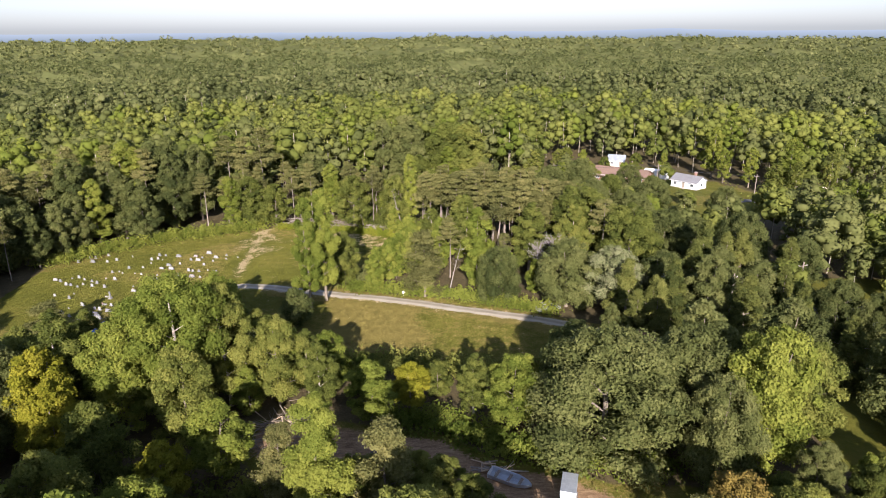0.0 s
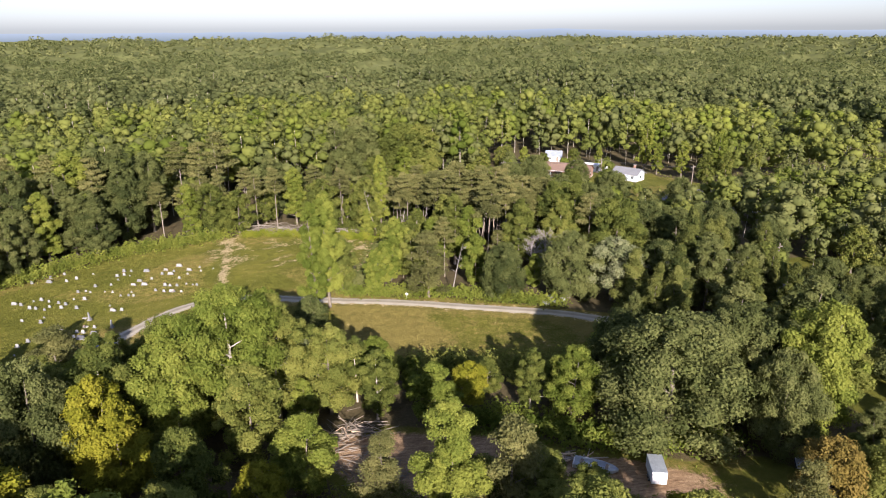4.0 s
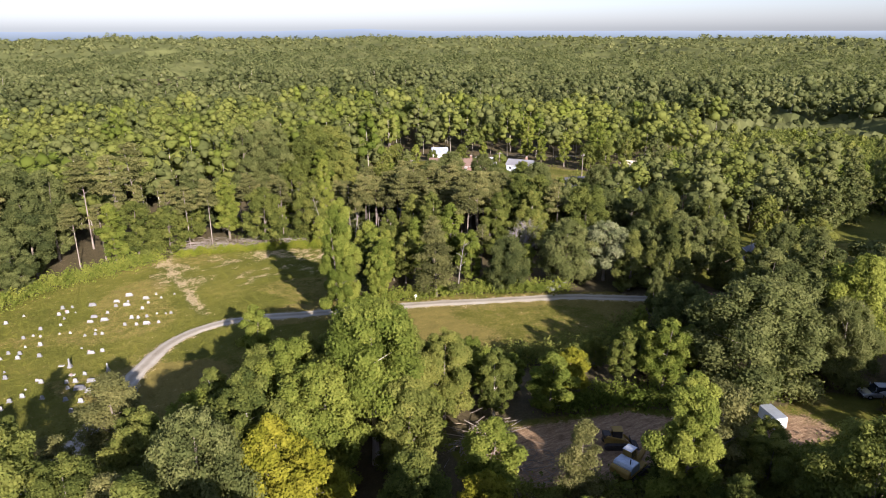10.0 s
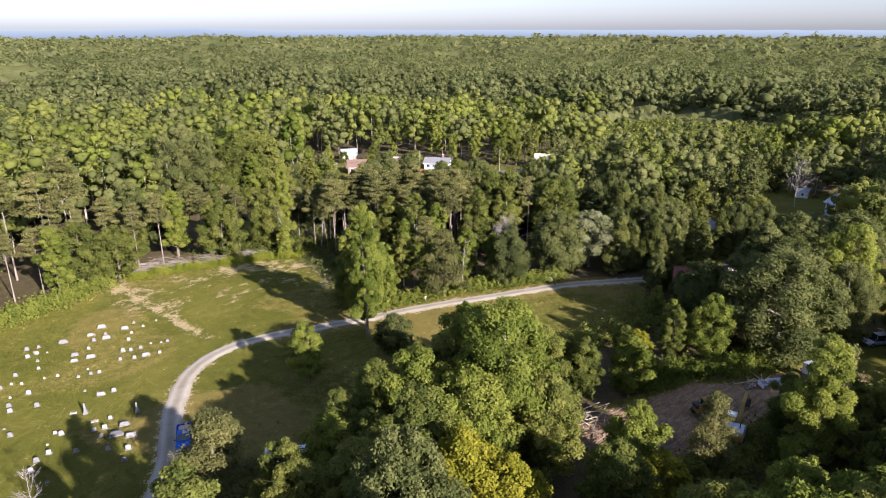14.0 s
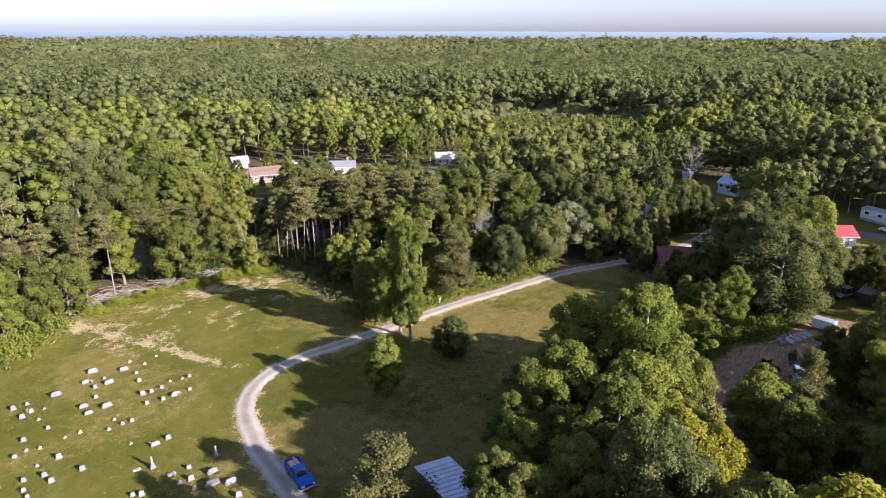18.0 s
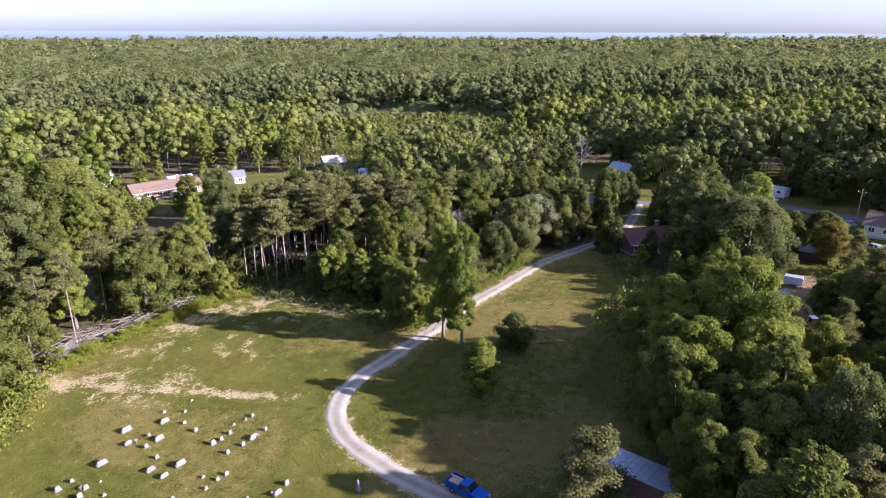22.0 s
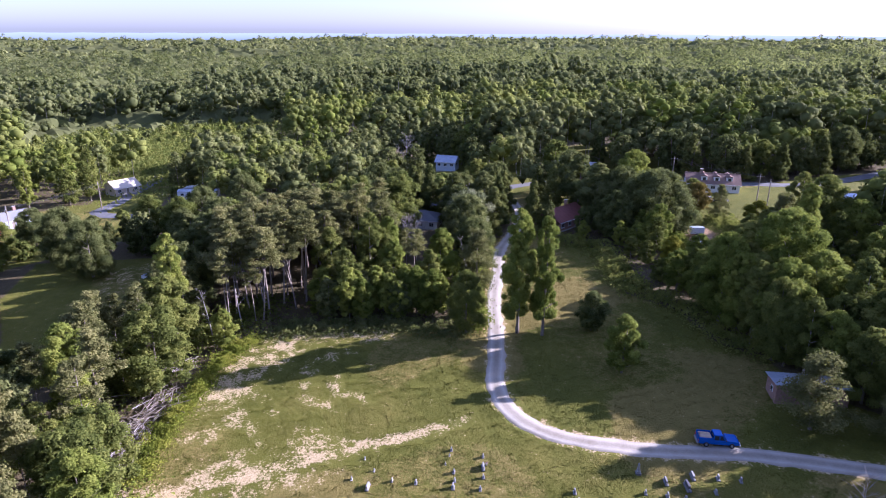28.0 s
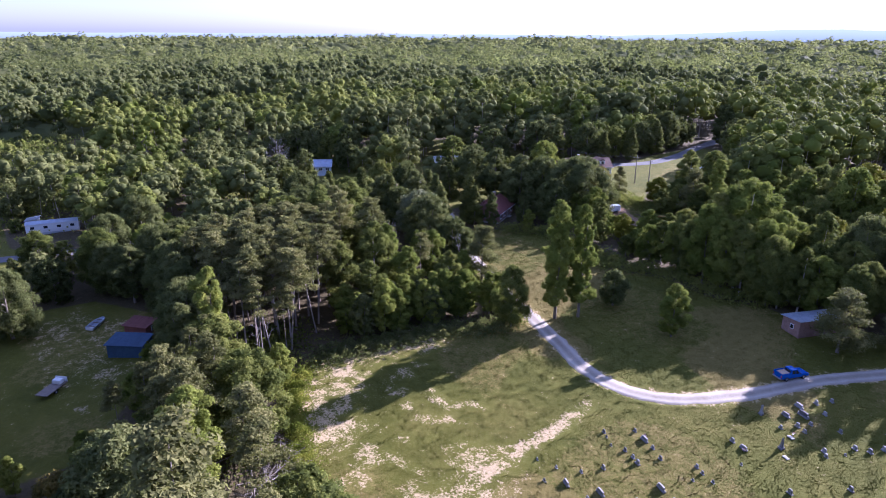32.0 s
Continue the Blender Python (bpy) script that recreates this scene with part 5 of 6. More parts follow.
def pickup(x, y, turn, paint, label, load=True):
    v = thing("pickup_truck", pose(x, y, gz(x, y) + 0.10, 0, 0, turn) @ Matrix.Diagonal((0.89, 0.92, 0.94, 1)), label, "pickup truck")
    body = prism([(-2.85, 0.55), (-2.85, 1.02), (0.75, 1.05), (0.95, 1.12), (2.55, 1.02), (2.78, 0.88), (2.82, 0.5), (2.3, 0.42), (-2.6, 0.42)], 1.95, 0.05)
    part("body", body, paint, v)
    for s in (-1, 1):
        part("bed_side", box(2.0, 0.09, 0.42, -1.82, s * 0.93, 1.0, 0.03), paint, v)
    part("tailgate", box(0.09, 1.8, 0.42, -2.8, 0, 1.0, 0.03), paint, v)
    cab = hull([(-0.85, -0.93, 1.03), (1.05, -0.93, 1.05), (1.05, 0.93, 1.05), (-0.85, 0.93, 1.03), (-0.72, -0.74, 1.78), (0.42, -0.74, 1.78), (0.42, 0.74, 1.78), (-0.72, 0.74, 1.78)],
               [[0, 1, 2, 3], [4, 5, 6, 7], [0, 1, 5, 4], [1, 2, 6, 5], [2, 3, 7, 6], [3, 0, 4, 7]], 0.04)
    c = part("cab", cab, paint, v)
    part("windscreen", hull([(1.0, -0.8, 1.12), (1.0, 0.8, 1.12), (0.46, 0.66, 1.72), (0.46, -0.66, 1.72), (1.03, -0.8, 1.13), (1.03, 0.8, 1.13), (0.49, 0.66, 1.73), (0.49, -0.66, 1.73)],
                            [[0, 1, 2, 3], [4, 5, 6, 7], [0, 1, 5, 4], [1, 2, 6, 5], [2, 3, 7, 6], [3, 0, 4, 7]]), GLASS, c)
    for s in (-1, 1):
        for a, b in ((-0.70, -0.05), (0.05, 0.72)):
            part("side_window", hull([(a, s * 0.915, 1.12), (b, s * 0.915, 1.12), (min(b, 0.42), s * 0.79, 1.66), (a + 0.05, s * 0.79, 1.66),
                                      (a, s * 0.935, 1.12), (b, s * 0.935, 1.12), (min(b, 0.42), s * 0.81, 1.66), (a + 0.05, s * 0.81, 1.66)],
                                     [[0, 1, 2, 3], [4, 5, 6, 7], [0, 1, 5, 4], [1, 2, 6, 5], [2, 3, 7, 6], [3, 0, 4, 7]]), GLASS, c)
        part("mirror", box(0.16, 0.2, 0.16, 0.85, s * 1.08, 1.12, 0.03), PLASTIC, v)
        part("headlight", box(0.1, 0.4, 0.2, 2.78, s * 0.72, 0.68, 0.03), LAMP_GLASS, v)
        part("tail_light", box(0.06, 0.2, 0.32, -2.87, s * 0.85, 0.72, 0.02), RED_PAINT, v)
        for wx in (-1.75, 1.75):
            wheel(v, wx, s * 0.86, 0.38, 0.26)
    part("rear_window", box(0.03, 1.25, 0.42, -0.81, 0, 1.22, 0.01, None, pose(0, 0, 0)), GLASS, c)
    part("grille", box(0.06, 1.0, 0.3, 2.81, 0, 0.62, 0.02), PLASTIC, v)
    part("front_bumper", box(0.22, 1.95, 0.2, 2.86, 0, 0.38, 0.05), STEEL, v)
    part("rear_bumper", box(0.2, 1.85, 0.18, -2.95, 0, 0.42, 0.04), STEEL, v)
    if load:
        ld = part("bed_load", box(1.6, 1.4, 0.3, -1.8, 0, 1.05, 0.1), CUT_WOOD, v, "pale boards and sacks heaped in the bed")
        part("board", box(1.7, 0.3, 0.06, 0, 0, 0, 0.01), CUT_WOOD, ld, "", pose(-1.9, 0.35, 1.38, 0, 6, 8))
    return v


def car(x, y, turn, paint, label, name="car", tall=1.5, long=4.6):
    v = thing(name, pose(x, y, gz(x, y) + 0.03, 0, 0, turn), label, name.replace("_", " "))
    k = long / 4.6
    part("body", prism([(-2.3 * k, 0.4), (-2.28 * k, 0.92), (1.1 * k, 0.95), (2.1 * k, 0.82), (2.3 * k, 0.6), (2.28 * k, 0.3), (-2.2 * k, 0.3)], 1.8, 0.06), paint, v)
    a, b = (-2.0 * k, 0.75 * k) if tall > 1.6 else (-1.6 * k, 0.7 * k)
    cab = part("cabin", hull([(a, -0.85, 0.9), (b + 0.55, -0.85, 0.93), (b + 0.55, 0.85, 0.93), (a, 0.85, 0.9), (a + 0.3, -0.66, tall), (b - 0.2, -0.66, tall), (b - 0.2, 0.66, tall), (a + 0.3, 0.66, tall)],
                             [[0, 1, 2, 3], [4, 5, 6, 7], [0, 1, 5, 4], [1, 2, 6, 5], [2, 3, 7, 6], [3, 0, 4, 7]], 0.05), GLASS, v, "dark glazed cabin")
    part("roof", box(b - a - 0.6, 1.28, 0.05, (a + b) / 2 + 0.05, 0, tall, 0.02), paint, v)
    for s in (-1, 1):
        for px_ in (a + 0.2, (a + b) / 2, b + 0.1):
            part("pillar", box(0.1, 0.05, tall - 0.9, px_, s * 0.76, 0.92, 0.01), paint, cab)
        part("headlight", box(0.1, 0.36, 0.16, 2.26 * k, s * 0.62, 0.6, 0.03), LAMP_GLASS, v)
        for wx in (-1.4 * k, 1.4 * k):
            wheel(v, wx, s * 0.82, 0.33, 0.22)
    part("bumper", box(0.16, 1.75, 0.18, 2.3 * k, 0, 0.34, 0.04), PLASTIC, v)
    return v


pickup(-59.6, 103.4, 249, BLUE_PAINT, "blue pickup truck with a loaded bed, parked beside the gravel drive")
car(31.8, 55.2, 150, SILVER_PAINT, "silver estate car with dark windows parked on rough grass", "estate_car", 1.75, 4.8)
car(79, 233, 20, RED_PAINT, "red car parked on a lawn by a house")
car(60, 36, 70, SILVER_PAINT, "silver car parked by a white house")
car(37, 33, 30, BLACK_PAINT, "black car parked beside garden trees")
car(39.5, 36, 40, SILVER_PAINT, "pale grey car parked beside garden trees")
car(88, 49, 60, WHITE_PAINT, "white car parked by a mobile home")
car(19.2, 111.0, 20, SILVER_PAINT, "grey car standing in the shade beside the drive")


def cargo_trailer(x, y, turn):
    v = thing("cargo_trailer", pose(x, y, gz(x, y) + 0.05, 0, 0, turn) @ Matrix.Diagonal((0.76, 0.78, 0.80, 1)), "white enclosed cargo trailer standing on bare soil", "trailer")
    b = part("body", box(4.2, 2.1, 1.9, 0, 0, 0.5, 0.05), WHITE_PAINT, v)
    part("roof", box(4.24, 2.14, 0.06, 0, 0, 2.4, 0.02), TIN, v)
    for s in (-0.53, 0.53):
        d = part("rear_door", box(0.05, 1.0, 1.7, -2.12, s, 0.6, 0.015), WHITE_PAINT, b)
        part("latch", box(0.05, 0.05, 1.4, -2.16, s * 0.2, 0.7, 0.01), STEEL, d)
    for s in (-1, 1):
        part("fender", box(1.5, 0.18, 0.1, -0.3, s * 1.12, 0.75, 0.03), STEEL, v)
        for wx in (-0.7, 0.1):
            wheel(v, wx, s * 1.08, 0.33, 0.2)
    part("drawbar", hull([(2.1, -0.6, 0.4), (2.1, 0.6, 0.4), (3.3, 0.05, 0.42), (3.3, -0.05, 0.42), (2.1, -0.6, 0.5), (2.1, 0.6, 0.5), (3.3, 0.05, 0.52), (3.3, -0.05, 0.52)],
                         [[0, 1, 2, 3], [4, 5, 6, 7], [0, 1, 5, 4], [1, 2, 6, 5], [2, 3, 7, 6], [3, 0, 4, 7]]), DARK_STEEL, v)
    part("jack", rod(0.04, 0.04, 0.8, 3.1, 0, -0.05), STEEL, v)


def boat(x, y, turn, label, long=5.0):
    v = thing("boat", pose(x, y, gz(x, y) + 0.12, 4, 0, turn), label, "boat")
    k, w = long / 5, 0.85
    sec = [(-2.5, 0.9, 0.0), (-1.0, 1.0, 0.0), (0.8, 0.95, 0.02), (1.9, 0.6, 0.12), (2.5, 0.06, 0.3)]
    V, F = [], []
    for sx, sw, rise in sec:
        V += [(sx * k, -w * sw, 0.62), (sx * k, -w * sw * 0.8, rise), (sx * k, w * sw * 0.8, rise), (sx * k, w * sw, 0.62),
              (sx * k, w * sw * 0.9, 0.60), (sx * k, w * sw * 0.7, rise + 0.1), (sx * k, -w * sw * 0.7, rise + 0.1), (sx * k, -w * sw * 0.9, 0.60)]
    for i in range(4):
        for j in range(8):
            F.append([i * 8 + j, i * 8 + (j + 1) % 8, i * 8 + 8 + (j + 1) % 8, i * 8 + 8 + j])
    part("hull", hull(V, F + [[0, 1, 2, 3, 4, 5, 6, 7], [32 + j for j in range(8)]]), TIN, v)
    for sx in (-1.6, -0.1, 1.2):
        part("bench", box(0.34, 1.25, 0.05, sx * k, 0, 0.42, 0.01), OLD_WOOD, v)
    part("transom", box(0.06, 1.4, 0.62, -2.5 * k, 0, 0.02, 0.01), WHITE_PAINT, v)


def excavator(x, y, turn):
    v = thing("excavator", pose(x, y, gz(x, y) + 0.02, 0, 0, turn), "worn yellow excavator with a stretched boom on cleared soil", "excavator")
    for s in (-1, 1):
        t = part("track", prism([(-1.9, 0.25), (-1.6, 0.0), (1.6, 0.0), (1.9, 0.25), (1.9, 0.55), (1.6, 0.8), (-1.6, 0.8), (-1.9, 0.55)], 0.55, 0.03), DARK_STEEL, v, "", pose(0, s * 1.05, 0))
        for i in range(-4, 5):
            part("track_shoe", box(0.12, 0.6, 0.04, i * 0.38, 0, 0.8, 0), DARK_STEEL, t)
    part("turntable", rod(0.85, 0.85, 0.3, 0, 0, 0.75, 18), DARK_STEEL, v)
    part("deck", box(3.6, 2.4, 0.25, -0.4, 0, 1.02, 0.05), YELLOW_PAINT, v)
    part("engine_hood", prism([(-2.2, 1.25), (-2.2, 2.0), (-1.9, 2.3), (-0.5, 2.3), (-0.3, 2.0), (-0.3, 1.25)], 2.3, 0.08), TIN, v, "pale blue-grey engine hood")
    part("counterweight", prism([(-2.75, 1.1), (-2.75, 1.8), (-2.5, 2.0), (-2.2, 2.0), (-2.2, 1.1)], 2.35, 0.08), YELLOW_PAINT, v)
    c = part("cab", prism([(-0.2, 1.25), (-0.2, 2.75), (1.0, 2.75), (1.35, 2.0), (1.35, 1.25)], 1.05, 0.05), YELLOW_PAINT, v, "", pose(0, 0.62, 0))
    part("cab_window", box(0.9, 1.09, 0.75, 0.4, 0, 1.85, 0.02), GLASS, c)
    part("cab_roof", box(1.3, 1.1, 0.07, 0.42, 0, 2.75, 0.03), WHITE_PAINT, c)
    part("boom", prism([(0.9, 1.4), (1.2, 1.2), (3.4, 2.7), (6.0, 2.9), (6.0, 3.2), (3.1, 3.2)], 0.45, 0.04), YELLOW_PAINT, v, "", pose(0, -0.2, 0))
    part("stick", prism([(5.6, 3.25), (6.1, 3.2), (7.9, 1.3), (7.6, 1.2)], 0.34, 0.03), YELLOW_PAINT, v, "", pose(0, -0.2, 0))
    part("bucket", prism([(7.5, 1.4), (8.1, 1.3), (8.2, 0.5), (7.6, 0.15), (7.0, 0.5)], 1.0, 0.04), DARK_STEEL, v, "", pose(0, -0.2, 0))
    part("ram", rod(0.09, 0.09, 2.6, 0, 0, 0, 8, pose(1.3, -0.2, 1.3, 0, 56, 0)), STEEL, v)
    part("exhaust", rod(0.06, 0.06, 0.6, -1.5, -0.6, 2.25, 8), DARK_STEEL, v)


def loader(x, y, turn):
    v = thing("track_loader", pose(x, y, gz(x, y) + 0.02, 0, 0, turn), "dark and yellow track loader with a lowered bucket", "loader")
    for s in (-1, 1):
        part("track", prism([(-1.5, 0.3), (-1.2, 0.0), (1.1, 0.0), (1.4, 0.3), (1.2, 0.75), (-1.2, 0.75)], 0.45, 0.03), DARK_STEEL, v, "", pose(0, s * 0.8, 0))
        part("lift_arm", prism([(-1.3, 1.5), (-1.1, 1.75), (1.2, 1.2), (2.0, 0.4), (1.8, 0.3), (0.9, 1.0)], 0.14, 0.01), YELLOW_PAINT, v, "", pose(0, s * 0.62, 0))
    part("body", box(2.3, 1.15, 0.75, -0.2, 0, 0.6, 0.06), YELLOW_PAINT, v)
    part("engine_cover", box(0.9, 1.1, 0.5, -1.1, 0, 1.3, 0.06), DARK_STEEL, v)
    c = part("cab", box(1.1, 1.0, 1.0, 0.1, 0, 1.3, 0.05), DARK_STEEL, v)
    part("cab_roof", box(1.25, 1.15, 0.08, 0.1, 0, 2.3, 0.03), YELLOW_PAINT, c)
    part("window", box(1.12, 0.8, 0.6, 0.1, 0, 1.55, 0.01), GLASS, c)
    part("bucket", prism([(1.8, 0.1), (2.7, 0.05), (2.75, 0.1), (2.0, 0.3), (1.9, 0.85), (1.8, 0.85)], 1.9, 0.01), DARK_STEEL, v)


cargo_trailer(13.1, 57.0, 75)
boat(7.2, 59.7, -30, "grey aluminium boat lying on bare soil by a clearing")
boat(29.2, 184.8, -40, "pale aluminium boat on a shaded yard")
excavator(-9.0, 57.6, 18)
loader(-7.0, 62.6, -28)


# ---- houses ----
def house(x, y, turn, L, W, H, rise, wall, roof, label, windows=4, name="house", chimney=True, porch=False, hip=False, metal=False, door=True):
    v = thing(name, pose(x, y, gz(x, y), 0, 0, turn), label, name.replace("_", " "))
    part("foundation", box(L + 0.1, W + 0.1, 0.9, 0, 0, -0.6, 0.02), CONCRETE, v)
    part("wall", prism([(-W / 2, 0.3), (W / 2, 0.3), (W / 2, H), (0, H + (0.02 if hip else rise * 0.93)), (-W / 2, H)], L, 0, None, pose(0, 0, 0, 0, 0, 90)), wall, v)
    o, t = 0.5, 0.14
    for s in (-1, 1):
        e = W / 2 + o
        drop = rise / (W / 2) * o
        if hip:
            r = L / 2 - W / 2
            pts = [(-L / 2 - o, s * e, H - drop), (L / 2 + o, s * e, H - drop), (r, 0, H + rise), (-r, 0, H + rise)]
        else:
            pts = [(-L / 2 - o, s * e, H - drop), (L / 2 + o, s * e, H - drop), (L / 2 + o, 0, H + rise), (-L / 2 - o, 0, H + rise)]
        q = pts + [(a, b, c + t) for a, b, c in pts]
        rf = part("roof_slope", hull(q, [[0, 1, 2, 3], [4, 5, 6, 7], [0, 1, 5, 4], [1, 2, 6, 5], [2, 3, 7, 6], [3, 0, 4, 7]]), roof, v)
        if metal:
            for i in range(int(L / 0.9)):
                px_ = -L / 2 + 0.3 + i * 0.9
                part("seam", hull([(px_, s * e, H - drop + t), (px_ + 0.06, s * e, H - drop + t), (px_ + 0.06, 0, H + rise + t), (px_, 0, H + rise + t),
                                   (px_, s * e, H - drop + t + 0.04), (px_ + 0.06, s * e, H - drop + t + 0.04), (px_ + 0.06, 0, H + rise + t + 0.04), (px_, 0, H + rise + t + 0.04)],
                                  [[0, 1, 2, 3], [4, 5, 6, 7], [0, 1, 5, 4], [1, 2, 6, 5], [2, 3, 7, 6], [3, 0, 4, 7]]), roof, rf)
        part("gutter", box(L + 2 * o, 0.12, 0.12, 0, s * (e + 0.07), H - drop - 0.02, 0.02), WHITE_PAINT, v)
        if hip:
            r = L / 2 - W / 2
            pts = [(s * (L / 2 + o), -e, H - drop), (s * (L / 2 + o), e, H - drop), (s * r, 0, H + rise)]
            q = pts + [(a, b, c + t) for a, b, c in pts]
            part("roof_end", hull(q, [[0, 1, 2], [3, 4, 5], [0, 1, 4, 3], [1, 2, 5, 4], [2, 0, 3, 5]]), roof, v)
        for i in range(windows):
            wx = -L / 2 + L * (i + 0.5) / windows
            if door and s < 0 and i == windows // 2:
                d = part("door", box(0.95, 0.07, 2.05, wx, s * (W / 2 + 0.02), 0.35, 0.01), OLD_WOOD, v)
                part("door_frame", box(1.15, 0.05, 2.15, wx, s * (W / 2 + 0.005), 0.33, 0.01), WHITE_PAINT, d)
                part("step", box(1.6, 0.9, 0.32, wx, s * (W / 2 + 0.5), 0, 0.02), CONCRETE, v)
            else:
                w = part("window", box(1.3, 0.06, 1.15, wx, s * (W / 2 + 0.012), H - 1.75, 0.01), WHITE_PAINT, v)
                for k in (-0.3, 0.3):
                    part("pane", box(0.5, 0.06, 0.95, wx + k, s * (W / 2 + 0.03), H - 1.65, 0.005), GLASS, w)
                part("sill", box(1.45, 0.14, 0.07, wx, s * (W / 2 + 0.05), H - 1.83, 0.01), WHITE_PAINT, w)
        w = part("window", box(0.06, 1.1, 1.1, s * (L / 2 + 0.012), 0, H - 1.7, 0.01), WHITE_PAINT, v)
        part("pane", box(0.06, 0.9, 0.9, s * (L / 2 + 0.03), 0, H - 1.6, 0.005), GLASS, w)
    part("ridge_cap", box((L - W if hip else L + 2 * o), 0.3, 0.07, 0, 0, H + rise + t - 0.02, 0.02), roof, v)
    if chimney:
        c = part("chimney", box(0.8, 0.6, rise + 1.6, L * 0.22, 0.5, H - 0.3, 0.02), BRICK_WALL, v)
        part("chimney_cap", box(0.95, 0.75, 0.1, L * 0.22, 0.5, H + rise + 1.3, 0.02), CONCRETE, c)
    if porch:
        part("porch_roof", box(L * 0.4, 2.2, 0.12, -L * 0.12, -W / 2 - 1.1, H - 0.35, 0.02), roof, v)
        part("porch_floor", box(L * 0.4, 2.2, 0.3, -L * 0.12, -W / 2 - 1.15, 0, 0.02), CONCRETE, v)
        for k in (-0.3, -0.12, 0.06):
            part("porch_post", box(0.14, 0.14, H - 0.65, L * k, -W / 2 - 2.0, 0.3, 0.01), WHITE_PAINT, v)
    return v


def mobile_home(x, y, turn, L, wall, roof, label):
    v = thing("mobile_home", pose(x, y, gz(x, y), 0, 0, turn), label, "mobile home")
    part("body", box(L, 4.0, 2.5, 0, 0, 0.6, 0.04), wall, v)
    part("roof", prism([(-2.15, 3.08), (2.15, 3.08), (0, 3.5)], L + 0.3, 0.02, None, pose(0, 0, 0, 0, 0, 90)), roof, v)
    part("skirt", box(L - 0.1, 3.9, 0.7, 0, 0, -0.1, 0.01), TIN, v)
    for s in (-1, 1):
        for i in range(4):
            wx = -L / 2 + L * (i + 0.5) / 4
            if s < 0 and i == 2:
                part("door", box(0.9, 0.06, 1.95, wx, s * 2.02, 0.7, 0.01), OLD_WOOD, v)
                part("steps", box(1.2, 1.0, 0.6, wx, s * 2.5, 0, 0.02), OLD_WOOD, v)
            else:
                w = part("window", box(1.2, 0.06, 0.9, wx, s * 2.01, 1.6, 0.01), WHITE_PAINT, v)
                part("pane", box(1.0, 0.06, 0.72, wx, s * 2.03, 1.69, 0.005), GLASS, w)


def shed(x, y, turn, L, W, H, wall, roof, label, slope=0.35):
    v = thing("shed", pose(x, y, gz(x, y), 0, 0, turn), label, "shed")
    prof = [(-W / 2, -0.2), (W / 2, -0.2), (W / 2, H), (-W / 2, H + slope)]
    part("wall", prism(prof, L, 0.01, None, pose(0, 0, 0, 0, 0, 90)), wall, v)
    part("roof", prism([(-W / 2 - 0.35, H + slope + 0.06), (W / 2 + 0.35, H - 0.06), (W / 2 + 0.35, H + 0.02), (-W / 2 - 0.35, H + slope + 0.14)], L + 0.6, 0, None, pose(0, 0, 0, 0, 0, 90)), roof, v)
    for i in range(int(L / 0.7)):
        part("roof_rib", prism([(-W / 2 - 0.35, H + slope + 0.14), (W / 2 + 0.35, H + 0.02), (W / 2 + 0.35, H + 0.06), (-W / 2 - 0.35, H + slope + 0.18)], 0.06, 0, None,
                               pose(0, 0, 0, 0, 0, 90) @ pose(0, -L / 2 + 0.3 + i * 0.7, 0)), roof, v)
    d = part("door", box(1.1, 0.06, 1.9, 0, -W / 2 - 0.03, 0, 0.01), OLD_WOOD, v)
    part("hinge", box(0.35, 0.04, 0.06, -0.3, -W / 2 - 0.07, 1.5, 0.005), DARK_STEEL, d)
    for s in (-1, 1):
        w = part("window", box(0.06, 0.8, 0.9, s * (L / 2 + 0.02), -0.3, 0.9, 0.01), WHITE_PAINT, v)
        part("pane", box(0.06, 0.64, 0.74, s * (L / 2 + 0.035), -0.3, 0.98, 0.005), GLASS, w)
    return v


shed(-54.2, 85.2, 247, 9.5, 4.0, 2.5, BRICK_WALL, TIN, "brick shed with a weathered tin roof under a pine")
house(67, 245, -33, 23, 9, 2.8, 2.1, BRICK_WALL, BROWN_ROOF, "long low brick ranch house with a brown shingle roof", 7, "house", True, True)
house(75, 279, -20, 6.5, 5, 2.9, 1.8, WHITE_SIDING, TIN, "white garage building with a pale tin roof", 2, "garage", False)
house(90, 234, -50, 10, 7, 2.8, 1.7, BLUE_SIDING, GREY_ROOF, "small pale blue house with a grey roof", 3)
house(131, 211, -50, 9, 7, 3.0, 2.0, TAN_SIDING, TAN_SIDING, "tan house with a pale gable roof", 3, "house", False)
house(122.5, 92, 60, 7.5, 6, 3.8, 1.8, BLUE_SIDING, TIN, "blue and white two-storey house with a bright tin roof", 3, "house", False, True, False, True)
house(33.0, 84.2, -60, 12, 8, 2.8, 2.2, BRICK_WALL, RUST_METAL, "brick house with a rusty red metal roof under trees", 4, "house", True, False, False, True)
house(70.5, 60.5, -58, 8, 6.5, 2.7, 1.5, WHITE_SIDING, RED_METAL, "white outbuilding with a bright red metal roof", 2, "outbuilding", False, False, False, True)
gabled = house(50.5, 26.5, 62, 15, 8, 2.9, 2.3, WHITE_SIDING, BROWN_ROOF, "white house with a brown shingle roof and gable front", 5, "house", True, True)
for k in (-4.6, -1.0, 2.6):
    for side in (-1, 1):
        dm = part("dormer", box(1.7, 1.9, 1.45, k, side * 2.0, 3.3, 0.02), WHITE_SIDING, gabled)
        part("dormer_roof", prism([(-1.1, 4.72), (1.1, 4.72), (0, 5.35)], 2.3, 0.01, None, pose(k, side * 1.9, 0)), BROWN_ROOF, dm)
        part("dormer_pane", box(0.9, 0.06, 0.9, k, side * 2.96, 3.6, 0.01), GLASS, dm)
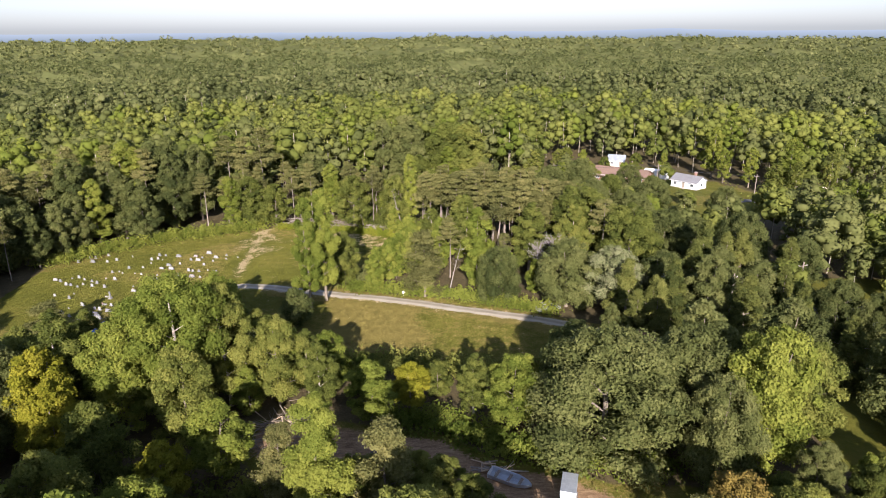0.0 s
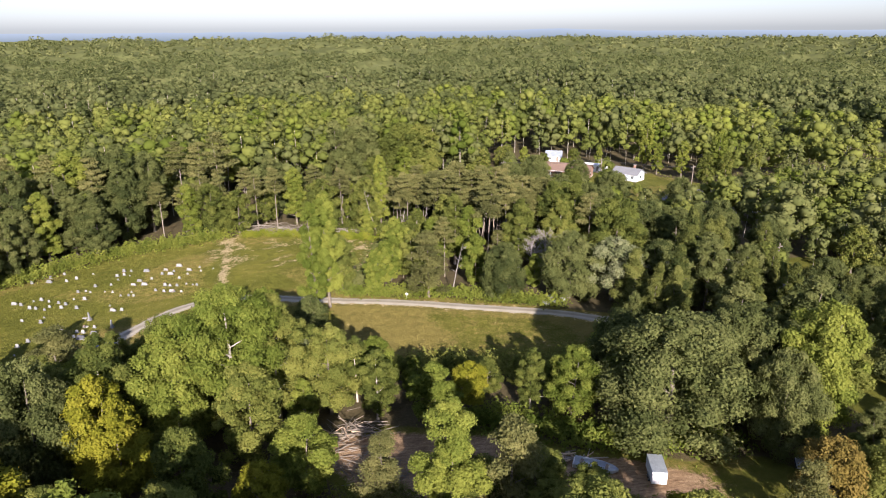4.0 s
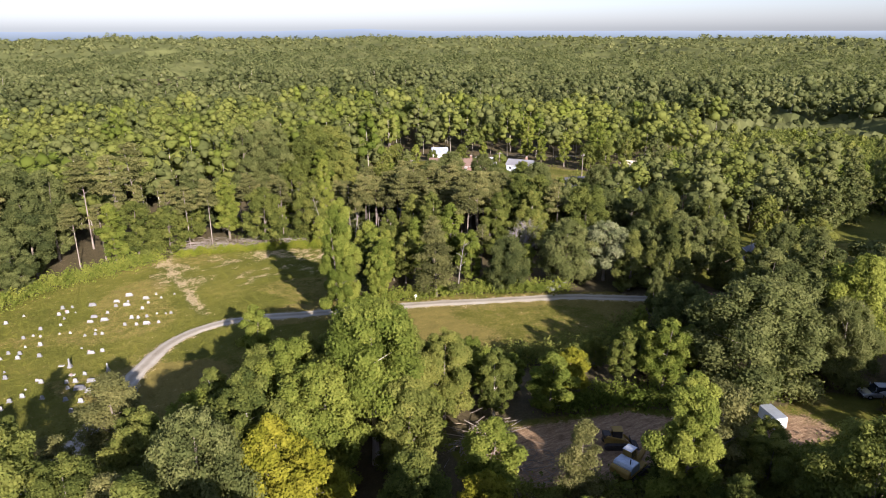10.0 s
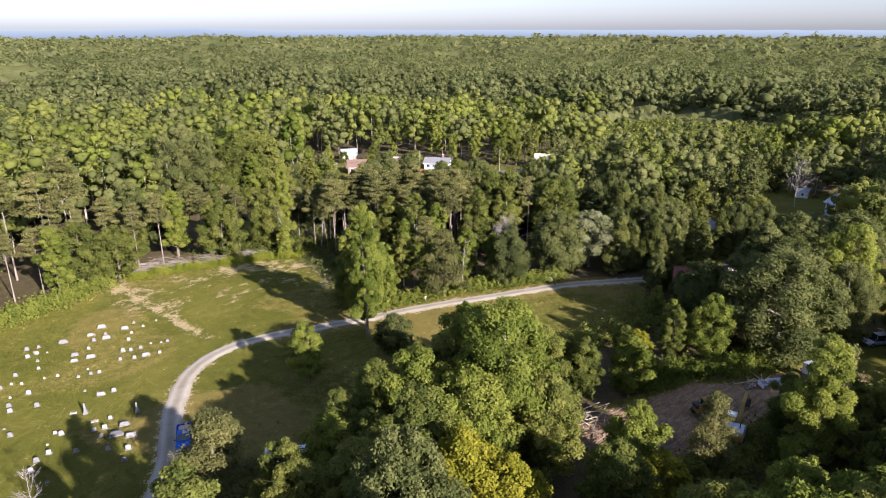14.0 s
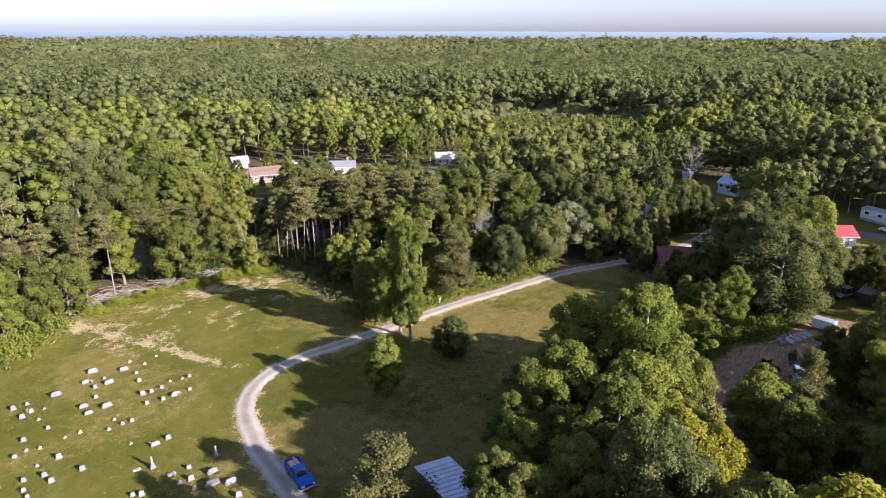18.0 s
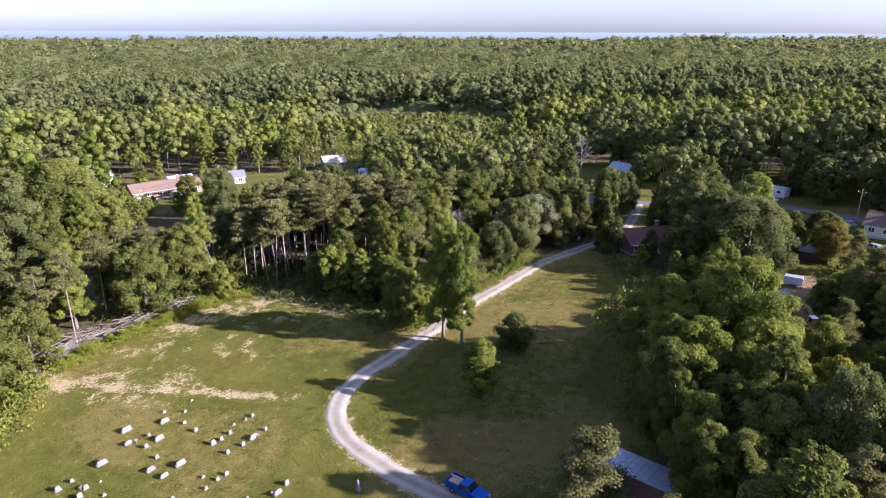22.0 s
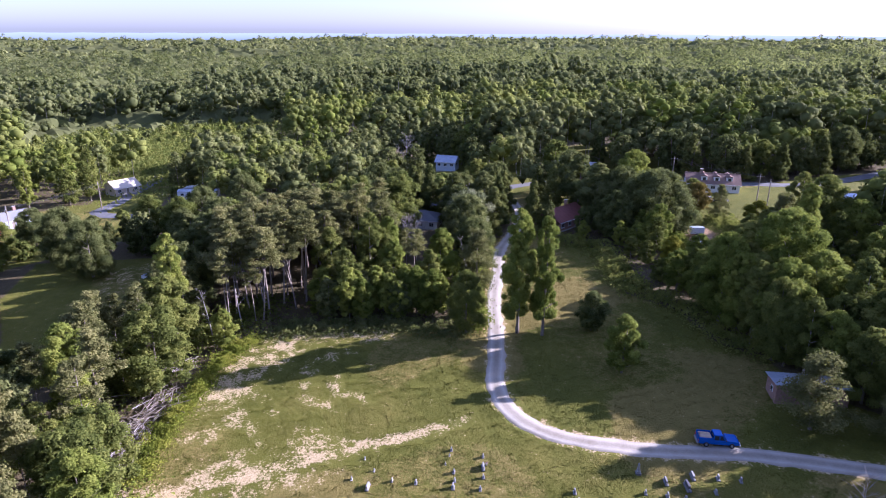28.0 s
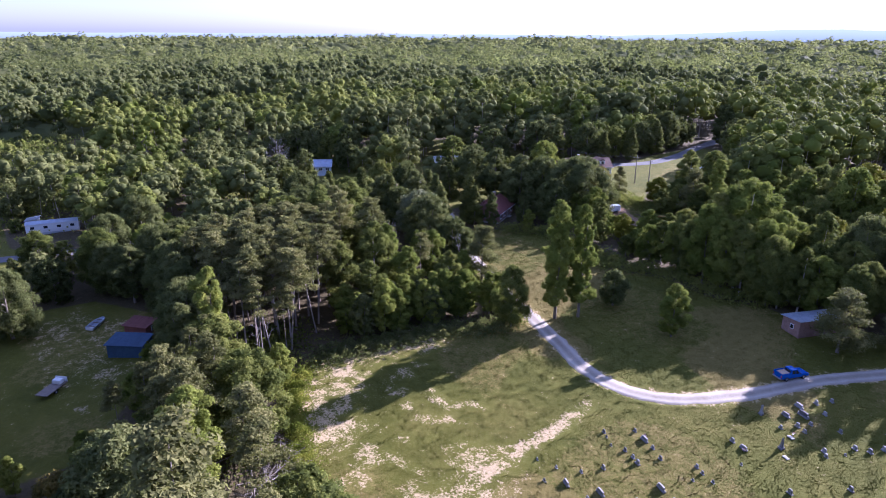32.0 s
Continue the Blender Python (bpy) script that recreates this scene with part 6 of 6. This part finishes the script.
house(46, 118.5, 65, 9, 7.5, 2.7, 1.6, WHITE_SIDING, GREY_ROOF, "small white house with a grey hipped roof among trees", 3, "house", False, False, True)
house(38, -130, 80, 16, 9, 3.2, 2.4, WHITE_SIDING, GREY_ROOF, "distant white house with a grey roof", 5, "house", False)
house(69, 101, 60, 10, 7, 2.7, 1.7, BRICK_WALL, GREY_ROOF, "brick house with a grey roof half hidden by trees", 4, "house", False)
mobile_home(98, 49, 57, 14, WHITE_SIDING, TIN, "white mobile home with a tin roof on a lawn")
mobile_home(108, 182.5, 78, 13, WHITE_SIDING, TIN, "long white mobile home behind trees")
shed(118.5, 186.5, -15, 3.6, 3.0, 2.4, WHITE_SIDING, TIN, "small white shed beside a mobile home")
mobile_home(84, 252, -33, 9, WHITE_SIDING, WHITE_PAINT, "white trailer home beside the brick house")
mobile_home(19.4, 4.2, 66, 8, WHITE_SIDING, TIN, "white trailer home beside the road")
shed(30.3, 49.5, 75, 6, 5, 2.3, DARK_STEEL, GREY_ROOF, "dark open shed with a sagging grey roof")
shed(146, 112.5, 15, 4.5, 3.5, 2.3, WHITE_SIDING, TIN, "small white shed on a sunny lawn")
shed(13.4, 182.2, 50, 6.2, 3.6, 2.3, TARP, TARP, "shed covered in blue sheeting in a shaded yard")
shed(20, 179, 40, 4.5, 3, 2.1, RUST_METAL, RUST_METAL, "low rusty red metal shed in a shaded yard")

tr = thing("flatbed_trailer", pose(7.6, 194.8, gz(7.6, 194.8), 0, 0, -45), "grey flatbed trailer with a white load on a shaded lawn", "trailer")
part("bed", box(4.6, 2.0, 0.14, 0, 0, 0.6, 0.02), OLD_WOOD, tr)
part("headboard", box(0.1, 2.0, 0.8, 2.25, 0, 0.7, 0.02), WHITE_PAINT, tr)
part("load", box(1.0, 1.4, 0.7, 1.5, 0, 0.74, 0.08), WHITE_PAINT, tr)
part("drawbar", box(1.6, 0.12, 0.12, 3.0, 0, 0.55, 0.02), DARK_STEEL, tr)
for s in (-1, 1):
    wheel(tr, -0.3, s * 0.9, 0.33, 0.2)

tk = thing("tractor", pose(147.8, 109.3, gz(147.8, 109.3), 0, 0, 30), "small red lawn tractor on the grass", "tractor")
part("hood", box(1.2, 0.7, 0.6, 0.5, 0, 0.45, 0.08), RED_PAINT, tk)
part("seat", box(0.45, 0.5, 0.5, -0.6, 0, 0.7, 0.06), PLASTIC, tk)
part("fender", box(0.9, 1.1, 0.12, -0.6, 0, 0.75, 0.05), RED_PAINT, tk)
for s in (-1, 1):
    wheel(tk, -0.65, s * 0.55, 0.42, 0.26)
    wheel(tk, 0.8, s * 0.5, 0.26, 0.18)


# ---- poles and wires ----
def pole(x, y, h, turn, box_on=False):
    v = thing("utility_pole", pose(x, y, gz(x, y) - 0.3, 0, 0, turn), "weathered wooden utility pole with a crossarm", "utility pole", "utility poles")
    part("shaft", rod(0.17, 0.11, h, 0, 0, 0, 9), OLD_WOOD, v)
    c = part("crossarm", box(2.2, 0.12, 0.14, 0, 0.12, h - 0.9, 0.01), OLD_WOOD, v)
    for k in (-0.95, 0, 0.95):
        part("insulator", rod(0.05, 0.03, 0.18, k, 0.12, h - 0.76, 7), LAMP_GLASS, c)
    if box_on:
        part("transformer", rod(0.25, 0.25, 0.8, 0.35, 0.2, h - 2.1, 12), STEEL, v)
    return (x, y, gz(x, y) - 0.3 + h - 0.6)


def wires(a, b, sag=0.8):
    w = thing("power_line", pose(0, 0, 0), "thin dark overhead cable sagging between poles", "cable", "overhead cables")
    a, b = Vector(a), Vector(b)
    d = (b - a).normalized()
    side = Vector((-d.y, d.x, 0)) * 0.95
    for k in (-1, 0, 1):
        path = []
        for i in range(13):
            t = i / 12
            p = a.lerp(b, t) + side * k
            path.append((p.x, p.y, p.z - sag * 4 * t * (1 - t), 0.022))
        V, F = tubes([path], 4)
        part("wire", mesh_of("wire", V, F, PLASTIC), None, w)


P1, P2, P3 = pole(50, 104.5, 10, 30, True), pole(29.5, 27, 9.5, 60), pole(22.5, 29.5, 9.5, 60)
P4, P5, P6 = pole(39.5, 230.3, 9, 20), pole(76.6, 229, 9.5, 20, True), pole(104, 212, 9.5, 20)
P7, P8 = pole(60, 34, 10, 40), pole(66, 112, 10, 20)
for a_, b_ in ((P2, P3), (P4, P5), (P5, P6), (P2, P7), (P1, P8)):
    wires(a_, b_)
lamp = thing("yard_lamp", pose(62, 101, gz(62, 101)), "tall yard lamp with a curved arm", "lamp")
part("pole", rod(0.08, 0.06, 7, 0, 0, 0, 8), STEEL, lamp)
part("arm", rod(0.04, 0.04, 1.5, 0, 0, 0, 6, pose(0, 0, 6.9, 0, 75, 0)), STEEL, lamp)
part("lamp_head", rod(0.22, 0.12, 0.2, 1.45, 0, 7.1, 10), LAMP_GLASS, lamp)


# ---- dead trees, brush and logs ----
def bare_tree(x, y, h, seed, label, lean=0.05, turn=0, twigs=26, spread=0.5):
    rng = np.random.default_rng(seed)
    v = thing("dead_tree", pose(x, y, gz(x, y) - 0.1, 0, 0, turn), label, "dead tree")
    g = 0.0115 * h
    lx = lean * h
    stem = [(lx * k, 0.02 * h * math.sin(3 * k), h * k, g * (1.1 - k)) for k in np.linspace(0, 1, 8)]
    V, F = tubes([stem], 7)
    part("trunk", mesh_of("trunk", V, F, BARK_DEAD, smooth=True), None, v)
    for i in range(twigs):
        k = rng.uniform(0.3, 0.97)
        a, out = rng.uniform(0, 6.28), h * spread * rng.uniform(0.25, 0.6) * (1.15 - 0.75 * k)
        up = rng.uniform(0.4, 1.1)
        p0 = np.array([lx * k, 0, h * k])
        d = np.array([math.cos(a), math.sin(a), up])
        r = g * (1.05 - k) * 0.5
        paths = [[tuple(p0 + d * out * q + np.array([0, 0, 0.15 * out * q * q])) + (max(r * (1 - 0.8 * q), 0.014),) for q in (0, 0.4, 0.75, 1)]]
        for j in range(4):
            q = rng.uniform(0.35, 0.9)
            s = p0 + d * out * q
            d2 = d + rng.normal(size=3) * 0.6
            paths.append([tuple(s + d2 * out * 0.4 * w) + (max(r * 0.5 * (1 - 0.7 * w), 0.012),) for w in (0, 0.5, 1)])
        V, F = tubes(paths, 5)
        part("branch", mesh_of("branch", V, F, BARK_DEAD), None, v)


bare_tree(126.5, 107, 15, 3, "tall leafless dead tree with bleached spreading branches", 0.02, 0, 44, 0.62)
bare_tree(-76.5, 98.5, 7.5, 4, "small bare dead tree with pale branches", 0.06, 90, 22)
bare_tree(22.4, 127, 10, 5, "dead grey tree with dense bare twigs", 0.03, 40, 60, 0.7)
bare_tree(19.5, 126, 9, 15, "dead grey tree with dense bare twigs", 0.05, 140, 50, 0.7)
bare_tree(0.8, 118.4, 10.5, 6, "leaning dead tree with a pale bare trunk", 0.30, 35, 8, 0.3)
bare_tree(-12.6, 178.5, 13, 7, "leaning dead pine with a bare pale trunk", 0.22, 190, 12, 0.25)
bare_tree(-10.9, 168.5, 12, 8, "leaning dead pine with a bare pale trunk", 0.26, 160, 12, 0.25)
bare_tree(-23, 177.5, 13, 9, "leaning dead pine with a bare pale trunk", 0.15, 200, 10, 0.2)
bare_tree(-5, 164, 12, 10, "leaning dead pine with a bare pale trunk", 0.2, 20, 10, 0.25)
bare_tree(2, 160, 12, 17, "leaning dead pine with a bare pale trunk", 0.1, 100, 10, 0.25)


def heap(name, line, half, high, count, lo, hi, thick, mats, seed, label, cat):
    """Logs and boughs thrown across one another along a line; each log is a part."""
    rng = np.random.default_rng(seed)
    e = thing(name, pose(line[0][0], line[0][1], gz(*line[0])), label, cat)
    ox, oy, oz = line[0][0], line[0][1], gz(*line[0])
    for i in range(count):
        k = rng.uniform(0, len(line) - 1.001)
        j = int(k)
        f = k - j
        x = line[j][0] * (1 - f) + line[j + 1][0] * f + rng.normal() * half * 0.5
        y = line[j][1] * (1 - f) + line[j + 1][1] * f + rng.normal() * half * 0.5
        L = rng.uniform(lo, hi)
        a = math.degrees(math.atan2(line[j + 1][1] - line[j][1], line[j + 1][0] - line[j][0])) + rng.normal() * 40
        r = thick * rng.uniform(0.5, 1.5)
        z = gz(x, y) - oz + r * 0.6 + abs(rng.normal()) * high * 0.5
        log = rod(r, r * 0.6, L, 0, 0, -L / 2, 6)
        part("log", log, mats[i % len(mats)], e, "", pose(x - ox, y - oy, z, 90 + rng.normal() * 9, 0, a + 90))
    return e


heap("brush_pile", [(-46, 179.4), (-40, 178.4), (-33, 176.2), (-26, 173.2)], 3.4, 1.9, 300, 1.5, 4.6, 0.045, [OLD_WOOD, BARK, BARK, BARK_DEAD, BARK], 21, "long pile of grey cut brush and logs at the wood's edge", "brush pile")
heap("brush_pile", [(-20.5, 173.6), (-17.5, 171.8)], 1.8, 0.9, 60, 1.2, 3.5, 0.05, [BARK_DEAD, OLD_WOOD], 22, "small pile of grey brush among weeds", "brush pile")
heap("log_pile", [(-23.5, 70.5), (-20.5, 71.6), (-17.5, 71.5)], 2.4, 1.2, 150, 1.0, 3.8, 0.05, [BARK, OLD_WOOD, BARK, BARK, CUT_WOOD, BARK, OLD_WOOD, BARK], 23, "tangled pile of freshly cut logs beside the clearing", "log pile")
heap("log_pile", [(-22, 66.5), (-18, 65), (-14, 62.5)], 3.4, 0.12, 110, 0.8, 3.5, 0.04, [BARK, OLD_WOOD, BARK], 24, "scattered cut limbs on torn soil", "log pile")
heap("log_pile", [(4.2, 62.2), (8.5, 61.6)], 0.8, 0.5, 22, 1.5, 3.5, 0.09, [BARK_PALE, CUT_WOOD, OLD_WOOD], 25, "loose boards and limbs beside a boat", "log pile")


# ---- low growth ----
def growth(name, line, half, count, size, high, mat, seed, label, cat="weeds"):
    rng = np.random.default_rng(seed)
    seg = np.array(line)
    k = rng.uniform(0, len(seg) - 1.001, count)
    j = k.astype(int)
    f = (k - j)[:, None]
    p = seg[j] * (1 - f) + seg[j + 1] * f + rng.normal(size=(count, 2)) * half * 0.5
    lump = 0.35 + 0.65 * patchy(p[:, 0], p[:, 1], 4, seed)
    z = ground_z(p[:, 0], p[:, 1]) + rng.uniform(0.05, 1, count) ** 0.8 * high * lump
    V, F = sprays(np.column_stack([p, z]), rng.normal(size=(count, 3)) * 0.8 + np.array([0, 0, 0.3]), size, rng, 0.3)
    T = np.repeat(patchy(p[:, 0], p[:, 1], 7, seed + 1) * 0.8 + rng.uniform(0, 0.2, count), 4)
    return tagged(new(name, mesh_of(name, V, F, mat, {"tint": T})), label, cat, "", "stuff")


NORTH_EDGE = [(-95, 146), (-85, 157), (-74, 167), (-62, 171), (-52, 176)]
growth("weeds", [(-46.5, 175.0), (-37, 173.4), (-28, 170.2), (-19, 167.0), (-11.5, 162.2)], 2.2, 14000, 0.26, 2.0, WEED, 31, "tall yellow-green weeds along the mown edge")
growth("undergrowth", NORTH_EDGE, 4.5, 12000, 0.45, 3.0, LEAF_BRIGHT, 32, "leafy undergrowth at the foot of the wood", "undergrowth")
growth("undergrowth", [(-20, 126), (-13, 138), (-11, 148), (-9, 158)], 3.5, 9000, 0.36, 1.7, LEAF_DARK, 33, "leafy undergrowth at the foot of the wood", "undergrowth")
growth("undergrowth", [(-20, 123), (-8, 120.5), (2, 118), (12, 113), (20, 109.5)], 2.2, 9000, 0.40, 2.6, LEAF_BRIGHT, 34, "bright weeds and saplings beside the drive", "undergrowth")
growth("undergrowth", [(22, 91), (12, 83.5), (2, 85.5), (-6, 87.5), (-14, 89), (-24, 84), (-36, 85), (-44, 81.5)], 3.5, 12000, 0.42, 2.4, LEAF, 35, "leafy undergrowth along the field's edge", "undergrowth")
growth("undergrowth", [(-8, 72.5), (0, 71), (7, 66), (14, 64), (26, 61.5)], 3.0, 10000, 0.40, 2.6, LEAF_BRIGHT, 36, "bright bushes beside the clearing", "undergrowth")
growth("undergrowth", [(-26, 58), (-12, 53.5), (0, 52), (10, 47), (24, 45)], 4.0, 9000, 0.45, 2.2, LEAF, 37, "mixed bushes beside the clearing", "undergrowth")
growth("undergrowth", [(-26, 182), (-14, 178), (-6, 168), (4, 160)], 7.0, 9000, 0.45, 2.6, LEAF, 38, "leafy undergrowth beneath bare pines", "undergrowth")
growth("scrub", [(150, 185), (190, 175), (225, 195), (215, 235)], 48, 42000, 0.9, 2.6, LEAF_MID, 39, "rough green scrub on open ground", "scrub")


growth("scrub", [(215, 205), (260, 190), (310, 200), (325, 262), (255, 262)], 46, 30000, 1.25, 3.2, LEAF_MID, 40, "rough green scrub on open ground", "scrub")


# ---- mown grass of the field ----
rng = np.random.default_rng(91)
count = 620000
gxs, gys = rng.uniform(-104, 31, count), rng.uniform(76, 177, count)
bare = soil_v.reshape(len(gy), len(gx))[np.clip(np.searchsorted(gy, gys), 0, len(gy) - 1), np.clip(np.searchsorted(gx, gxs), 0, len(gx) - 1)]
keep = inside(gxs, gys, FIELD) & (gap_to(gxs, gys, DRIVE) > 1.9) & (bare + rng.normal(size=count) * 0.08 < 0.24)
gxs, gys = gxs[keep], gys[keep]
count = len(gxs)
turn_ = rng.uniform(0, 6.28, count)
wide_, tall_ = rng.uniform(0.06, 0.13, count), rng.uniform(0.04, 0.10, count)
gzs = ground_z(gxs, gys) + 0.10 * (patchy(gxs, gys, 6, 5) - 0.5)
foot = np.stack([gxs, gys, gzs - 0.02], 1)
side = np.stack([np.cos(turn_), np.sin(turn_), np.zeros(count)], 1) * wide_[:, None]
tip = np.stack([rng.normal(size=count) * 0.04, rng.normal(size=count) * 0.04, tall_], 1)
GV = np.stack([foot - side, foot + side, foot + tip], 1).reshape(-1, 3)
dry_of = soft(patchy(gxs, gys, 34, 21), 0.45, 0.8) * 0.5 + 0.45 * soft(gap_to(gxs, gys, [(-40, 104), (10, 98)]), 22, 4) + 0.35 * soft(gap_to(gxs, gys, DRIVE), 6, 2)
tagged(new("grass", mesh_of("grass", GV, np.arange(3 * count).reshape(-1, 3), MEADOW,
                            {"dry": np.repeat(dry_of, 3), "soil": np.zeros(3 * count), "litter": np.zeros(3 * count), "torn": np.zeros(3 * count)})),
       "short mown grass of the cemetery field, yellowing in patches", "grass", "", "stuff")
